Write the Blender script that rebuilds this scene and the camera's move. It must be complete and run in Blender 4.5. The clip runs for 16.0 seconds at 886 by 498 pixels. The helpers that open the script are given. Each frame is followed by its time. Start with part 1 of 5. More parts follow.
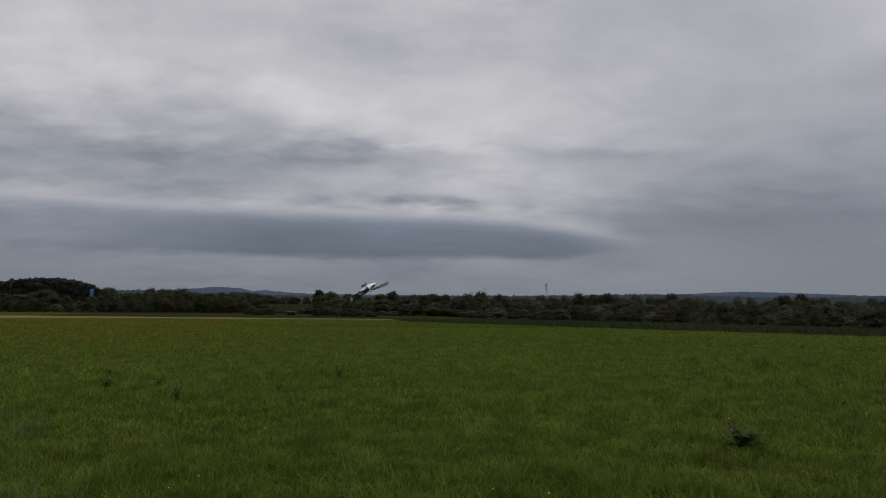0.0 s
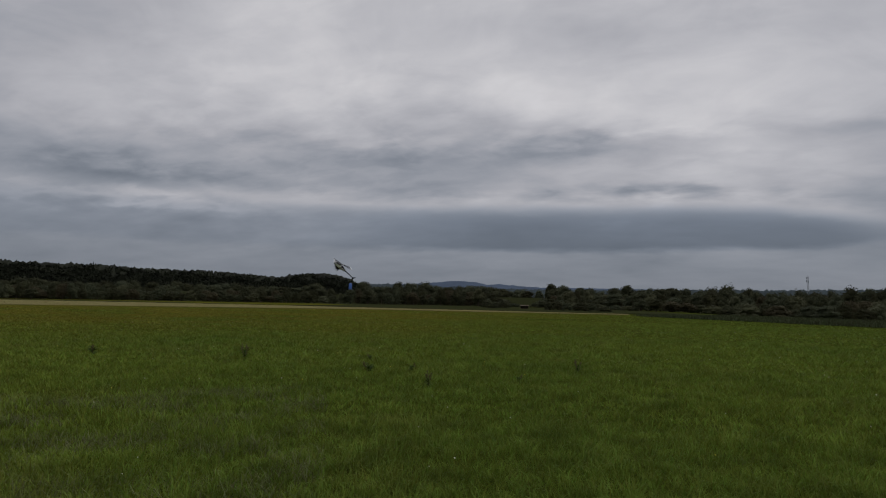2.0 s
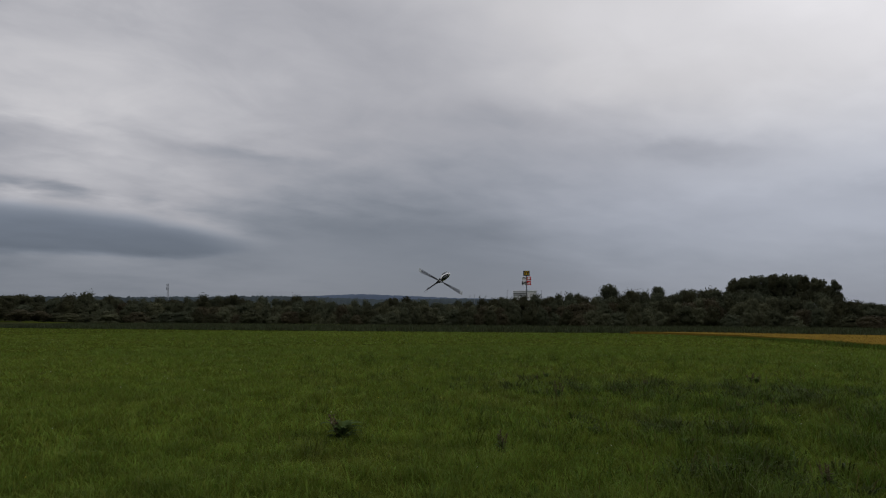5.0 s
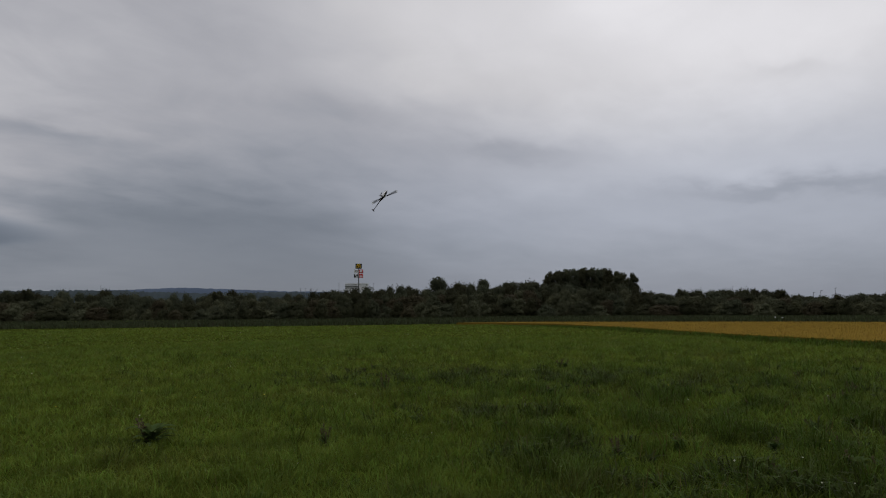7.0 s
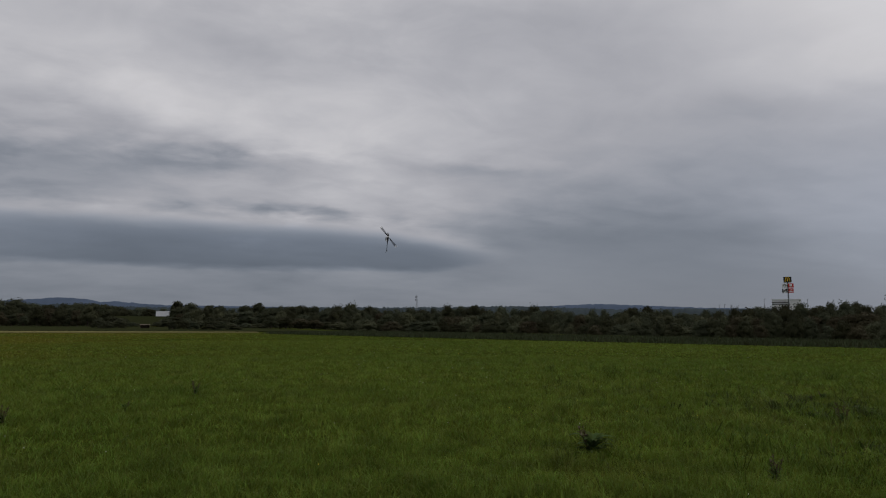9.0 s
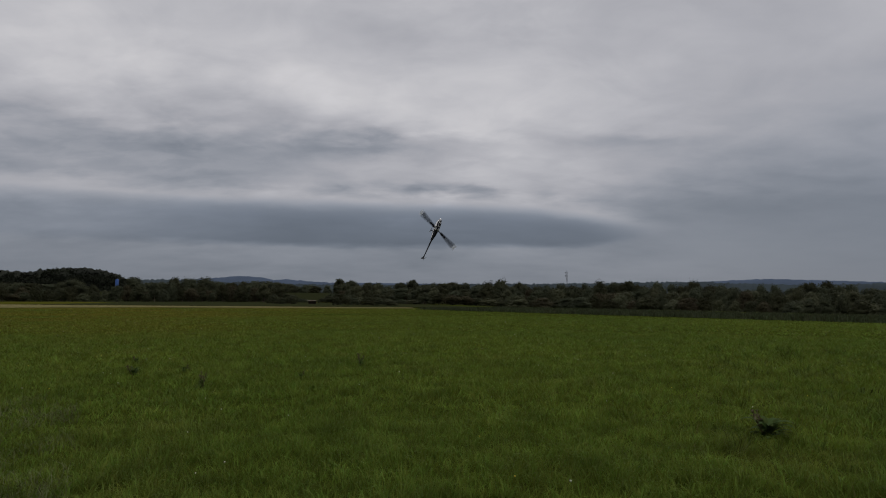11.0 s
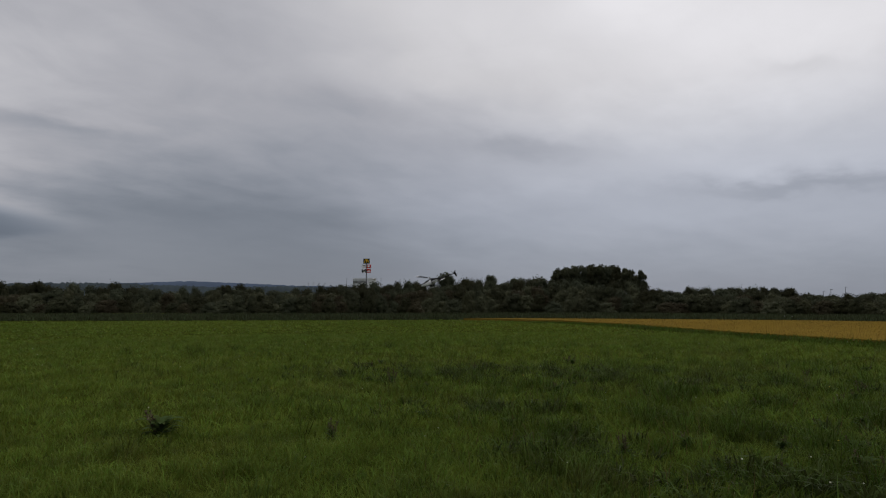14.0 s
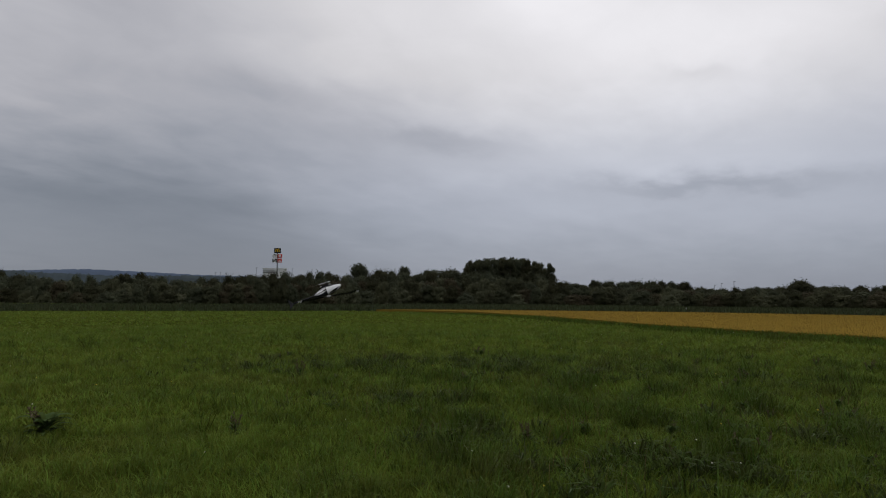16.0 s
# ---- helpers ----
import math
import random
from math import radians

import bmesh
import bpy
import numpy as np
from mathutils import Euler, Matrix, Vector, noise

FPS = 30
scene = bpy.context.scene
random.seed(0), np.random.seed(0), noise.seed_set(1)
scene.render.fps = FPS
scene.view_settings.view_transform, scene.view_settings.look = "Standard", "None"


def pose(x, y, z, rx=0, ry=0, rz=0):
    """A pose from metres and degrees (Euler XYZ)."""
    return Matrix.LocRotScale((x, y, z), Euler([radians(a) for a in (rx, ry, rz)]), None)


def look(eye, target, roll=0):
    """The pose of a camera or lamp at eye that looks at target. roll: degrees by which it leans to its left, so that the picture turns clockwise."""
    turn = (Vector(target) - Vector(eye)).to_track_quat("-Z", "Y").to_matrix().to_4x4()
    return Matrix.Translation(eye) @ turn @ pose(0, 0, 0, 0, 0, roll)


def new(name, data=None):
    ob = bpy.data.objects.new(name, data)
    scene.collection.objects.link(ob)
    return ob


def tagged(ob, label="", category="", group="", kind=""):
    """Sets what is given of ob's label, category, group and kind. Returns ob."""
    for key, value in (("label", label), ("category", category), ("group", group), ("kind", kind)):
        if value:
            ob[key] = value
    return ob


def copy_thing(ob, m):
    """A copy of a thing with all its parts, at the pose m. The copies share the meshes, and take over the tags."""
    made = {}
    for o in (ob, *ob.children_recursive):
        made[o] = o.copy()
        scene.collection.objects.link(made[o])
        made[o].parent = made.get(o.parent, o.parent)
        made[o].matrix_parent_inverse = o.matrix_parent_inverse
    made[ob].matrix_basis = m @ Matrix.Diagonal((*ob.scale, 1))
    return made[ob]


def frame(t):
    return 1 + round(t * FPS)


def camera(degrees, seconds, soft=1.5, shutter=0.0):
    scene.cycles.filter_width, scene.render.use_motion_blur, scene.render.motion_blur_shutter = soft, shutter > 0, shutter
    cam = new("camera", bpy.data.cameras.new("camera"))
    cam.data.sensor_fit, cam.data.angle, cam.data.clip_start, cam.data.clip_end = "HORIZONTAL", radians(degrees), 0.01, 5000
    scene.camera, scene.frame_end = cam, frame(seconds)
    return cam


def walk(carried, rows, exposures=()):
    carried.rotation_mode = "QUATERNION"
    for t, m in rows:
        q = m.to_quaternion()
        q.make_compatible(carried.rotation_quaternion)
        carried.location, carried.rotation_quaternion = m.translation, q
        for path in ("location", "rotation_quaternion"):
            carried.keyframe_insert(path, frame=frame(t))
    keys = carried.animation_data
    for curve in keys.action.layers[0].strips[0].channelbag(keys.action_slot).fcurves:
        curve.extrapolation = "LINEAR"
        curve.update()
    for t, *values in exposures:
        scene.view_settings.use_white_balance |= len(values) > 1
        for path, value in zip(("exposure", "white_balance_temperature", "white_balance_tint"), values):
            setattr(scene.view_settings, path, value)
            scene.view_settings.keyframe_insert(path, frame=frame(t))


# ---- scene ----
from mathutils import Quaternion

# The camera: a phone held at arm's length by someone who turns on the spot.
cam = camera(69.09, 16.0, soft=1.1, shutter=0.0)
EYE, ARM = 1.6, 0.3
TURNS = [
    (0.0, -0.00, 5.47, -0.43),
    (0.5, 0.73, 5.80, -0.61),
    (1.0, 7.87, 6.49, -0.73),
    (1.5, 17.56, 5.79, -0.72),
    (2.0, 20.38, 4.67, -1.03),
    (2.5, 17.94, 3.93, -1.34),
    (3.0, 6.70, 3.82, -1.18),
    (3.5, -7.00, 4.83, -0.85),
    (4.0, -16.14, 7.09, -1.00),
    (4.5, -22.13, 7.10, -0.69),
    (5.0, -32.22, 5.71, 0.12),
    (5.2, -36.30, 5.25, 0.20),
    (5.7, -44.50, 5.20, 0.40),
    (6.3, -49.50, 5.00, 0.70),
    (6.9, -47.80, 5.00, 0.80),
    (7.3, -42.30, 5.15, 0.75),
    (7.5, -36.59, 5.81, 0.62),
    (8.0, -27.11, 6.53, -0.11),
    (8.5, -18.87, 6.75, 0.02),
    (9.0, -11.46, 6.58, -0.22),
    (9.5, -4.62, 6.03, -0.15),
    (9.7, -1.70, 5.78, -0.20),
    (10.2, 2.60, 5.20, -0.30),
    (10.8, 3.20, 4.60, -0.30),
    (11.3, -3.20, 4.30, -0.20),
    (11.8, -14.40, 4.35, -0.10),
    (12.0, -22.71, 4.37, -0.05),
    (12.5, -33.50, 5.25, 0.46),
    (13.0, -36.33, 5.58, 0.71),
    (13.5, -40.78, 5.09, 0.61),
    (14.0, -46.39, 4.57, 0.30),
    (14.5, -51.77, 4.16, 0.05),
    (15.0, -54.60, 3.77, -0.08),
    (15.5, -54.54, 3.76, -0.11),
    (16.0, -54.07, 3.78, -0.09),
]


def held(yaw, pitch, roll):
    a = radians(yaw)
    return pose(-ARM * math.sin(a), ARM * math.cos(a), EYE, 90 + pitch, roll, yaw)


walk(cam, [(t, held(yaw, pitch, roll)) for t, yaw, pitch, roll in TURNS],
     [(0.0, 0.03), (1.0, -0.05), (2.0, 0.02), (3.0, 0.05), (3.5, 0.06), (4.5, -0.10), (5.0, 0.0), (8.5, -0.06), (9.5, -0.04), (12.0, 0.0), (15.5, 0.0), (16.0, 0.11)])

# ---- sky and light ----
SUN_AZ, SUN_EL = 60.0, 48.0      # degrees clockwise from straight ahead, and up


class Nodes:
    """A small writer of node trees."""

    def __init__(self, tree):
        self.tree = tree
        tree.nodes.clear()

    def add(self, kind, **values):
        node = self.tree.nodes.new(kind)
        if "operation" in values:
            node.operation = values["operation"]
        if "data_type" in values:
            node.data_type = values["data_type"]
        if "blend_type" in values:
            node.blend_type = values["blend_type"]
        if "sky_type" in values:
            node.sky_type = values["sky_type"]
        return node

    def put(self, socket, value):
        if isinstance(value, bpy.types.NodeSocket):
            self.tree.links.new(value, socket)
        elif value is not None:
            socket.default_value = value

    def math(self, operation, a, b=None, c=None, clamp=False):
        node = self.add("ShaderNodeMath", operation=operation)
        node.use_clamp = clamp
        for i, v in enumerate((a, b, c)):
            self.put(node.inputs[i], v)
        return node.outputs[0]

    def vmath(self, operation, a, b=None):
        node = self.add("ShaderNodeVectorMath", operation=operation)
        self.put(node.inputs[0], a)
        self.put(node.inputs[1], b)
        return node.outputs[0]

    def noise(self, vector, scale, detail=4.0, rough=0.55, distortion=0.0):
        node = self.add("ShaderNodeTexNoise")
        self.put(node.inputs["Vector"], vector)
        self.put(node.inputs["Scale"], scale)
        self.put(node.inputs["Detail"], detail)
        self.put(node.inputs["Roughness"], rough)
        self.put(node.inputs["Distortion"], distortion)
        return node.outputs["Fac"]

    def ramp(self, fac, stops):
        node = self.add("ShaderNodeValToRGB")
        el = node.color_ramp.elements
        while len(el) < len(stops):
            el.new(0.5)
        for e, (p, c) in zip(el, stops):
            e.position = p
            e.color = (*c, 1.0) if len(c) == 3 else c
        self.put(node.inputs[0], fac)
        return node.outputs[0]

    def range(self, value, a, b, c=0.0, d=1.0, smooth=True):
        node = self.add("ShaderNodeMapRange")
        node.interpolation_type = "SMOOTHSTEP" if smooth else "LINEAR"
        for i, v in enumerate((value, a, b, c, d)):
            self.put(node.inputs[i], v)
        return node.outputs[0]

    def mix(self, fac, a, b, how="MIX"):
        node = self.add("ShaderNodeMix", data_type="RGBA", blend_type=how)
        self.put(node.inputs[0], fac)
        for i, v in ((6, a), (7, b)):
            self.put(node.inputs[i], (*v, 1.0) if isinstance(v, tuple) and len(v) == 3 else v)
        return node.outputs[2]


def build_sky():
    world = bpy.data.worlds.new("overcast_sky")
    scene.world = world
    world.use_nodes = True
    n = Nodes(world.node_tree)
    out = n.add("ShaderNodeOutputWorld")
    back = n.add("ShaderNodeBackground")
    coord = n.add("ShaderNodeTexCoord").outputs["Generated"]
    sep = n.add("ShaderNodeSeparateXYZ")
    n.put(sep.inputs[0], coord)
    x, y, z = sep.outputs
    az = n.math("MULTIPLY", n.math("ARCTAN2", x, y), 180 / math.pi)
    el = n.math("MULTIPLY", n.math("ARCSINE", z), 180 / math.pi)
    # the cloud deck as a plane overhead, so that its streaks flatten towards the horizon
    over = n.math("ADD", n.math("MAXIMUM", z, 0.0), 0.20)
    comb = n.add("ShaderNodeCombineXYZ")
    n.put(comb.inputs[0], n.math("DIVIDE", x, over))
    n.put(comb.inputs[1], n.math("DIVIDE", y, over))
    deck = n.vmath("MULTIPLY", comb.outputs[0], (0.75, 1.0, 1.0))
    broad = n.noise(n.vmath("ADD", deck, (3.1, 7.7, 0.0)), 0.9, 3.0, 0.5, 0.8)
    billow = n.noise(deck, 2.2, 4.0, 0.45, 0.4)
    fine = n.noise(n.vmath("ADD", deck, (11.0, 2.0, 5.0)), 7.0, 4.0, 0.5, 0.2)
    mottle = n.noise(n.vmath("ADD", n.vmath("MULTIPLY", deck, (1.0, 0.8, 1.0)), (5.0, 1.0, 3.0)), 5.0, 6.0, 0.55, 0.6)
    # small crisp scallops of cloud, in drifts
    scallop = n.noise(n.vmath("ADD", n.vmath("MULTIPLY", deck, (0.9, 1.1, 1.0)), (2.0, 9.0, 1.0)), 8.0, 5.0, 0.55, 0.3)
    scallop = n.math("MULTIPLY", n.math("SUBTRACT", n.range(scallop, 0.40, 0.62), 0.5), n.range(broad, 0.38, 0.58, 0.35, 1.0))
    # warp of the angles, for ragged outlines
    wa = n.math("MULTIPLY", n.math("SUBTRACT", billow, 0.5), 9.0)
    we = n.math("MULTIPLY", n.math("SUBTRACT", fine, 0.5), 2.6)
    azw = n.math("ADD", az, wa)
    elw = n.math("ADD", n.math("ADD", el, we), n.math("MULTIPLY", n.math("SUBTRACT", billow, 0.5), 2.5))

    def mound(a0, e0, sa, se, lift, slope=0.0):
        da = n.math("DIVIDE", n.math("SUBTRACT", azw, a0), sa)
        ee = n.math("SUBTRACT", elw, n.math("MULTIPLY", n.math("SUBTRACT", az, a0), slope)) if slope else elw
        de = n.math("DIVIDE", n.math("SUBTRACT", ee, e0), se)
        r = n.math("ADD", n.math("MULTIPLY", da, da), n.math("MULTIPLY", de, de))
        return n.math("MULTIPLY", n.math("POWER", math.e, n.math("MULTIPLY", r, -1.0)), lift)

    light = n.math("ADD", n.range(el, 0.0, 28.0, 0.20, 0.50, smooth=False), n.math("MULTIPLY", n.range(az, 20.0, 70.0), n.range(el, 0.0, 16.0, 0.06, 0.15)))
    light = n.math("ADD", light, n.range(el, 26.0, 90.0, 0.0, 0.55))
    terms = [n.math("MULTIPLY", n.math("SUBTRACT", broad, 0.5), 0.16),
             n.math("MULTIPLY", n.math("SUBTRACT", billow, 0.5), 0.24),
             n.math("MULTIPLY", n.math("SUBTRACT", fine, 0.5), 0.10)]
    terms.append(n.math("MULTIPLY", n.math("SUBTRACT", mottle, 0.5), n.range(el, 6.0, 18.0, 0.05, 0.22)))
    terms.append(n.math("MULTIPLY", scallop, n.math("MULTIPLY", n.range(el, 5.0, 13.0, 0.01, 0.035), n.range(az, 14.0, -4.0, 0.45, 1.0))))
    fade = n.range(el, 1.0, 9.0, 0.25, 1.0)
    calm = n.math("MULTIPLY", fade, n.range(az, 2.0, 34.0, 1.0, 0.42))
    quiet = terms
    terms = []
    for spec in MOUNDS:
        terms.append(mound(*spec))
    # the long roll of cloud low over the hills: a crisp pale rim above a dark belly, a lens that tapers eastwards
    past = n.math("MAXIMUM", n.math("ADD", az, 2.0), 0.0)
    end = n.math("MAXIMUM", n.math("SUBTRACT", az, 8.0), 0.0)
    curl = n.math("ADD", n.math("MULTIPLY", we, 0.30), n.math("MULTIPLY", n.math("SUBTRACT", billow, 0.5), 1.2))
    top = n.math("ADD", n.math("MULTIPLY_ADD", n.math("MULTIPLY", past, past), -0.0068, 8.75), curl)
    foot = n.math("ADD", n.math("MULTIPLY_ADD", n.math("MULTIPLY", end, end), 0.015, 4.7), n.math("MULTIPLY", curl, 0.5))
    under = n.math("SUBTRACT", el, top)
    reach = n.math("MULTIPLY", n.range(azw, -36.0, -12.0, 0.28, 1.0), n.range(az, 18.5, 10.0))
    belly = n.math("MULTIPLY", n.range(under, 0.05, -1.9), n.range(n.math("SUBTRACT", el, foot), -0.45, 0.35))
    rim = n.math("MULTIPLY", n.range(under, -1.2, -0.1), n.range(under, 1.3, -0.1))
    rimreach = n.math("MULTIPLY", n.range(azw, -60.0, -34.0, 0.3, 1.0), n.range(az, 19.0, 11.0))
    terms.append(n.math("MULTIPLY", n.math("MULTIPLY", reach, belly), -0.10))
    terms.append(n.math("MULTIPLY", n.math("MULTIPLY", rimreach, rim), 0.10))
    smooth = n.math("MULTIPLY", calm, n.math("MULTIPLY_ADD", n.math("MULTIPLY", reach, belly), -0.75, 1.0))
    terms += [n.math("MULTIPLY", term, smooth) for term in quiet]
    for term in terms:
        light = n.math("ADD", light, term)
    light = n.math("MAXIMUM", light, 0.09)
    tint = n.ramp(n.range(light, 0.10, 0.60, smooth=False), [(0.0, (0.80, 0.95, 1.18)), (0.25, (0.885, 0.97, 1.14)), (0.6, (0.98, 0.985, 1.07)), (1.0, (1.0, 0.985, 1.02))])
    grey = n.add("ShaderNodeCombineXYZ")
    for i in range(3):
        n.put(grey.inputs[i], light)
    cool = n.math("MULTIPLY", n.range(az, 22.0, 50.0), n.range(el, 20.0, 6.0))
    tint = n.mix(n.math("MULTIPLY", n.math("MULTIPLY", reach, belly), 0.7), tint, (0.82, 0.96, 1.22))
    tint = n.mix(n.math("MULTIPLY", cool, 0.6), tint, (0.88, 0.975, 1.19))
    cloud = n.mix(1.0, tint, grey.outputs[0], "MULTIPLY")
    clear = n.add("ShaderNodeTexSky", sky_type="NISHITA")
    clear.sun_disc = False
    clear.sun_elevation = radians(SUN_EL)
    clear.sun_rotation = radians(SUN_AZ)
    blue = n.mix(1.0, clear.outputs[0], (0.05, 0.05, 0.05), "MULTIPLY")
    n.put(back.inputs[0], n.mix(0.95, blue, cloud))
    n.put(back.inputs[1], 1.0)
    n.tree.links.new(back.outputs[0], out.inputs[0])


# broad lighter and darker parts of the cloud deck: bearing, height, widths, lift, slope
MOUNDS = [
    (2.0, 16.5, 13.0, 4.5, 0.20, 0.0),
    (-14.0, 19.5, 8.0, 3.0, 0.10, -0.1),
    (-24.0, 24.5, 9.0, 2.5, -0.05, 0.0),
    (-30.0, 12.6, 14.0, 1.4, -0.09, -0.06),
    (-9.0, 13.2, 8.0, 0.9, -0.10, 0.05),
    (-6.0, 10.8, 12.0, 1.5, 0.07, 0.0),
    (13.0, 13.2, 7.0, 0.8, -0.09, -0.03),
    (30.0, 9.0, 13.0, 6.0, -0.07, 0.0),
    (14.0, 26.5, 16.0, 2.2, -0.08, -0.1),
    (30.0, 22.0, 10.0, 2.5, -0.06, -0.06),
    (46.0, 23.0, 10.0, 5.0, 0.08, 0.0),
    (54.0, 13.3, 8.0, 1.2, -0.10, -0.07),
    (40.0, 17.0, 8.0, 1.5, -0.05, -0.05),
    (75.0, 20.0, 17.0, 7.0, 0.22, 0.0),
    (64.0, 26.0, 6.0, 3.0, 0.10, 0.0),
    (76.0, 8.6, 10.0, 0.8, -0.10, -0.02),
    (78.0, 10.5, 12.0, 1.3, 0.05, 0.0),
    (76.0, 17.8, 4.0, 0.7, -0.08, -0.05),
    (80.0, 24.5, 8.0, 2.0, -0.06, 0.0),
    (84.0, 6.0, 14.0, 3.0, 0.03, 0.0),
    (-50.0, 15.0, 9.0, 3.0, 0.10, 0.0),
    (-48.0, 9.6, 9.0, 1.0, -0.10, 0.0),
    (-46.0, 7.8, 9.0, 0.6, 0.10, 0.0),
    (-50.0, 22.0, 12.0, 3.0, -0.05, 0.0),
    (-33.0, 20.0, 16.0, 7.0, 0.145, 0.0),
    (50.0, 20.0, 11.0, 7.0, 0.06, 0.0),
    (62.0, 7.0, 22.0, 7.0, 0.05, 0.0),
    (7.0, 11.5, 11.0, 3.5, 0.06, 0.0),
    (22.0, 13.5, 11.0, 5.0, 0.045, 0.0),
    (20.0, 3.5, 12.0, 3.0, 0.03, 0.0),
    (38.0, 5.0, 9.0, 4.0, -0.03, 0.0),
    (24.0, 8.0, 9.0, 3.0, -0.025, 0.0),
    (-1.0, 10.1, 7.0, 0.9, 0.10, 0.0),
    (-4.0, 14.0, 12.0, 0.8, -0.07, 0.03),
]
build_sky()
sun_data = bpy.data.lights.new("sun", "SUN")
sun_data.energy, sun_data.angle, sun_data.color = 0.5, radians(40), (1.0, 0.97, 0.93)
sun = new("sun", sun_data)
s_az, s_el = radians(SUN_AZ), radians(SUN_EL)
sun.matrix_basis = look((0, 0, 60), (-math.sin(s_az) * math.cos(s_el) * 60, -math.cos(s_az) * math.cos(s_el) * 60, 60 - math.sin(s_el) * 60))


# ---- materials ----
def material(name, base, rough=0.8, metal=0.0, vary=0.25, scale=4.0, fine=40.0, bump=0.2, random_hue=0.0, island=0.0, spec=0.3, second=None, object_space=True, thin=0.0):
    """A surface of one base colour (and a second one in patches), varied at two scales, with fine relief."""
    mat = bpy.data.materials.new(name)
    mat.use_nodes = True
    n = Nodes(mat.node_tree)
    out = n.add("ShaderNodeOutputMaterial")
    bsdf = n.add("ShaderNodeBsdfPrincipled")
    coord = n.add("ShaderNodeTexCoord").outputs["Object"] if object_space else n.add("ShaderNodeNewGeometry").outputs["Position"]
    a = n.noise(coord, scale, 4.0)
    b = n.noise(coord, fine, 3.0)
    dark = tuple(c * (1 - vary) for c in base)
    pale = tuple(min(1.0, c * (1 + vary)) for c in (second or base))
    col = n.mix(n.range(a, 0.3, 0.7), dark, pale)
    col = n.mix(n.math("MULTIPLY", b, 0.5), col, tuple(c * (1 - vary * 0.8) for c in base))
    if random_hue or island:
        rnd = n.add("ShaderNodeObjectInfo").outputs["Random"] if random_hue else n.add("ShaderNodeNewGeometry").outputs["Random Per Island"]
        hsv = n.add("ShaderNodeHueSaturation")
        amount = random_hue or island
        n.put(hsv.inputs["Hue"], n.math("MULTIPLY_ADD", rnd, 0.06 * amount, 0.5 - 0.03 * amount))
        n.put(hsv.inputs["Saturation"], n.math("MULTIPLY_ADD", rnd, -0.3 * amount, 1 + 0.15 * amount))
        n.put(hsv.inputs["Value"], n.math("MULTIPLY_ADD", rnd, 0.9 * amount, 1 - 0.45 * amount))
        n.put(hsv.inputs["Color"], col)
        col = hsv.outputs[0]
    n.put(bsdf.inputs["Base Color"], col)
    n.put(bsdf.inputs["Roughness"], n.math("MULTIPLY_ADD", b, 0.2, rough - 0.1))
    n.put(bsdf.inputs["Metallic"], metal)
    n.put(bsdf.inputs["Specular IOR Level"], spec)
    if bump:
        bp = n.add("ShaderNodeBump")
        n.put(bp.inputs["Strength"], bump)
        n.put(bp.inputs["Distance"], 0.02)
        n.put(bp.inputs["Height"], b)
        n.put(bsdf.inputs["Normal"], bp.outputs[0])
    surface = bsdf
    if thin:
        glow = n.add("ShaderNodeBsdfTranslucent")
        n.put(glow.inputs[0], col)
        surface = n.add("ShaderNodeMixShader")
        n.put(surface.inputs[0], thin)
        n.tree.links.new(bsdf.outputs[0], surface.inputs[1])
        n.tree.links.new(glow.outputs[0], surface.inputs[2])
    n.tree.links.new(surface.outputs[0], out.inputs[0])
    return mat


def sorrel_tint(n, at, col, amount):
    """The western half of the meadow is browner with seeding sorrel."""
    if not amount:
        return col
    sep = n.add("ShaderNodeSeparateXYZ")
    n.put(sep.inputs[0], at)
    west = n.math("MULTIPLY", n.range(sep.outputs[0], 6.0, -40.0), n.range(sep.outputs[1], 6.0, 40.0))
    drift = n.range(n.noise(at, 0.11, 3.0, 0.6), 0.3, 0.6)
    return n.mix(n.math("MULTIPLY", n.math("MULTIPLY", west, drift), amount), col, (0.150, 0.115, 0.018))


def field_material(name, base, second, third, blotch=0.12, sorrel=0.0):
    """Ground under grass: patches metres across, tufts, and fine grain."""
    mat = bpy.data.materials.new(name)
    mat.use_nodes = True
    n = Nodes(mat.node_tree)
    out = n.add("ShaderNodeOutputMaterial")
    bsdf = n.add("ShaderNodeBsdfPrincipled")
    at = n.add("ShaderNodeNewGeometry").outputs["Position"]
    big = n.noise(at, 0.05, 4.0, 0.6)
    mid = n.noise(at, blotch * 4, 4.0, 0.6)
    small = n.noise(at, 6.0, 5.0, 0.65)
    col = n.mix(n.range(big, 0.35, 0.65), base, second)
    col = n.mix(n.math("MULTIPLY", n.range(mid, 0.45, 0.75), 0.5), col, third)
    col = n.mix(n.math("MULTIPLY", n.range(small, 0.35, 0.7), 0.45), col, tuple(c * 0.45 for c in base))
    col = sorrel_tint(n, at, col, sorrel)
    n.put(bsdf.inputs["Base Color"], col)
    n.put(bsdf.inputs["Roughness"], 0.95)
    n.put(bsdf.inputs["Specular IOR Level"], 0.0)
    bp = n.add("ShaderNodeBump")
    n.put(bp.inputs["Strength"], 0.6)
    n.put(bp.inputs["Distance"], 0.08)
    n.put(bp.inputs["Height"], small)
    n.put(bsdf.inputs["Normal"], bp.outputs[0])
    n.tree.links.new(bsdf.outputs[0], out.inputs[0])
    return mat


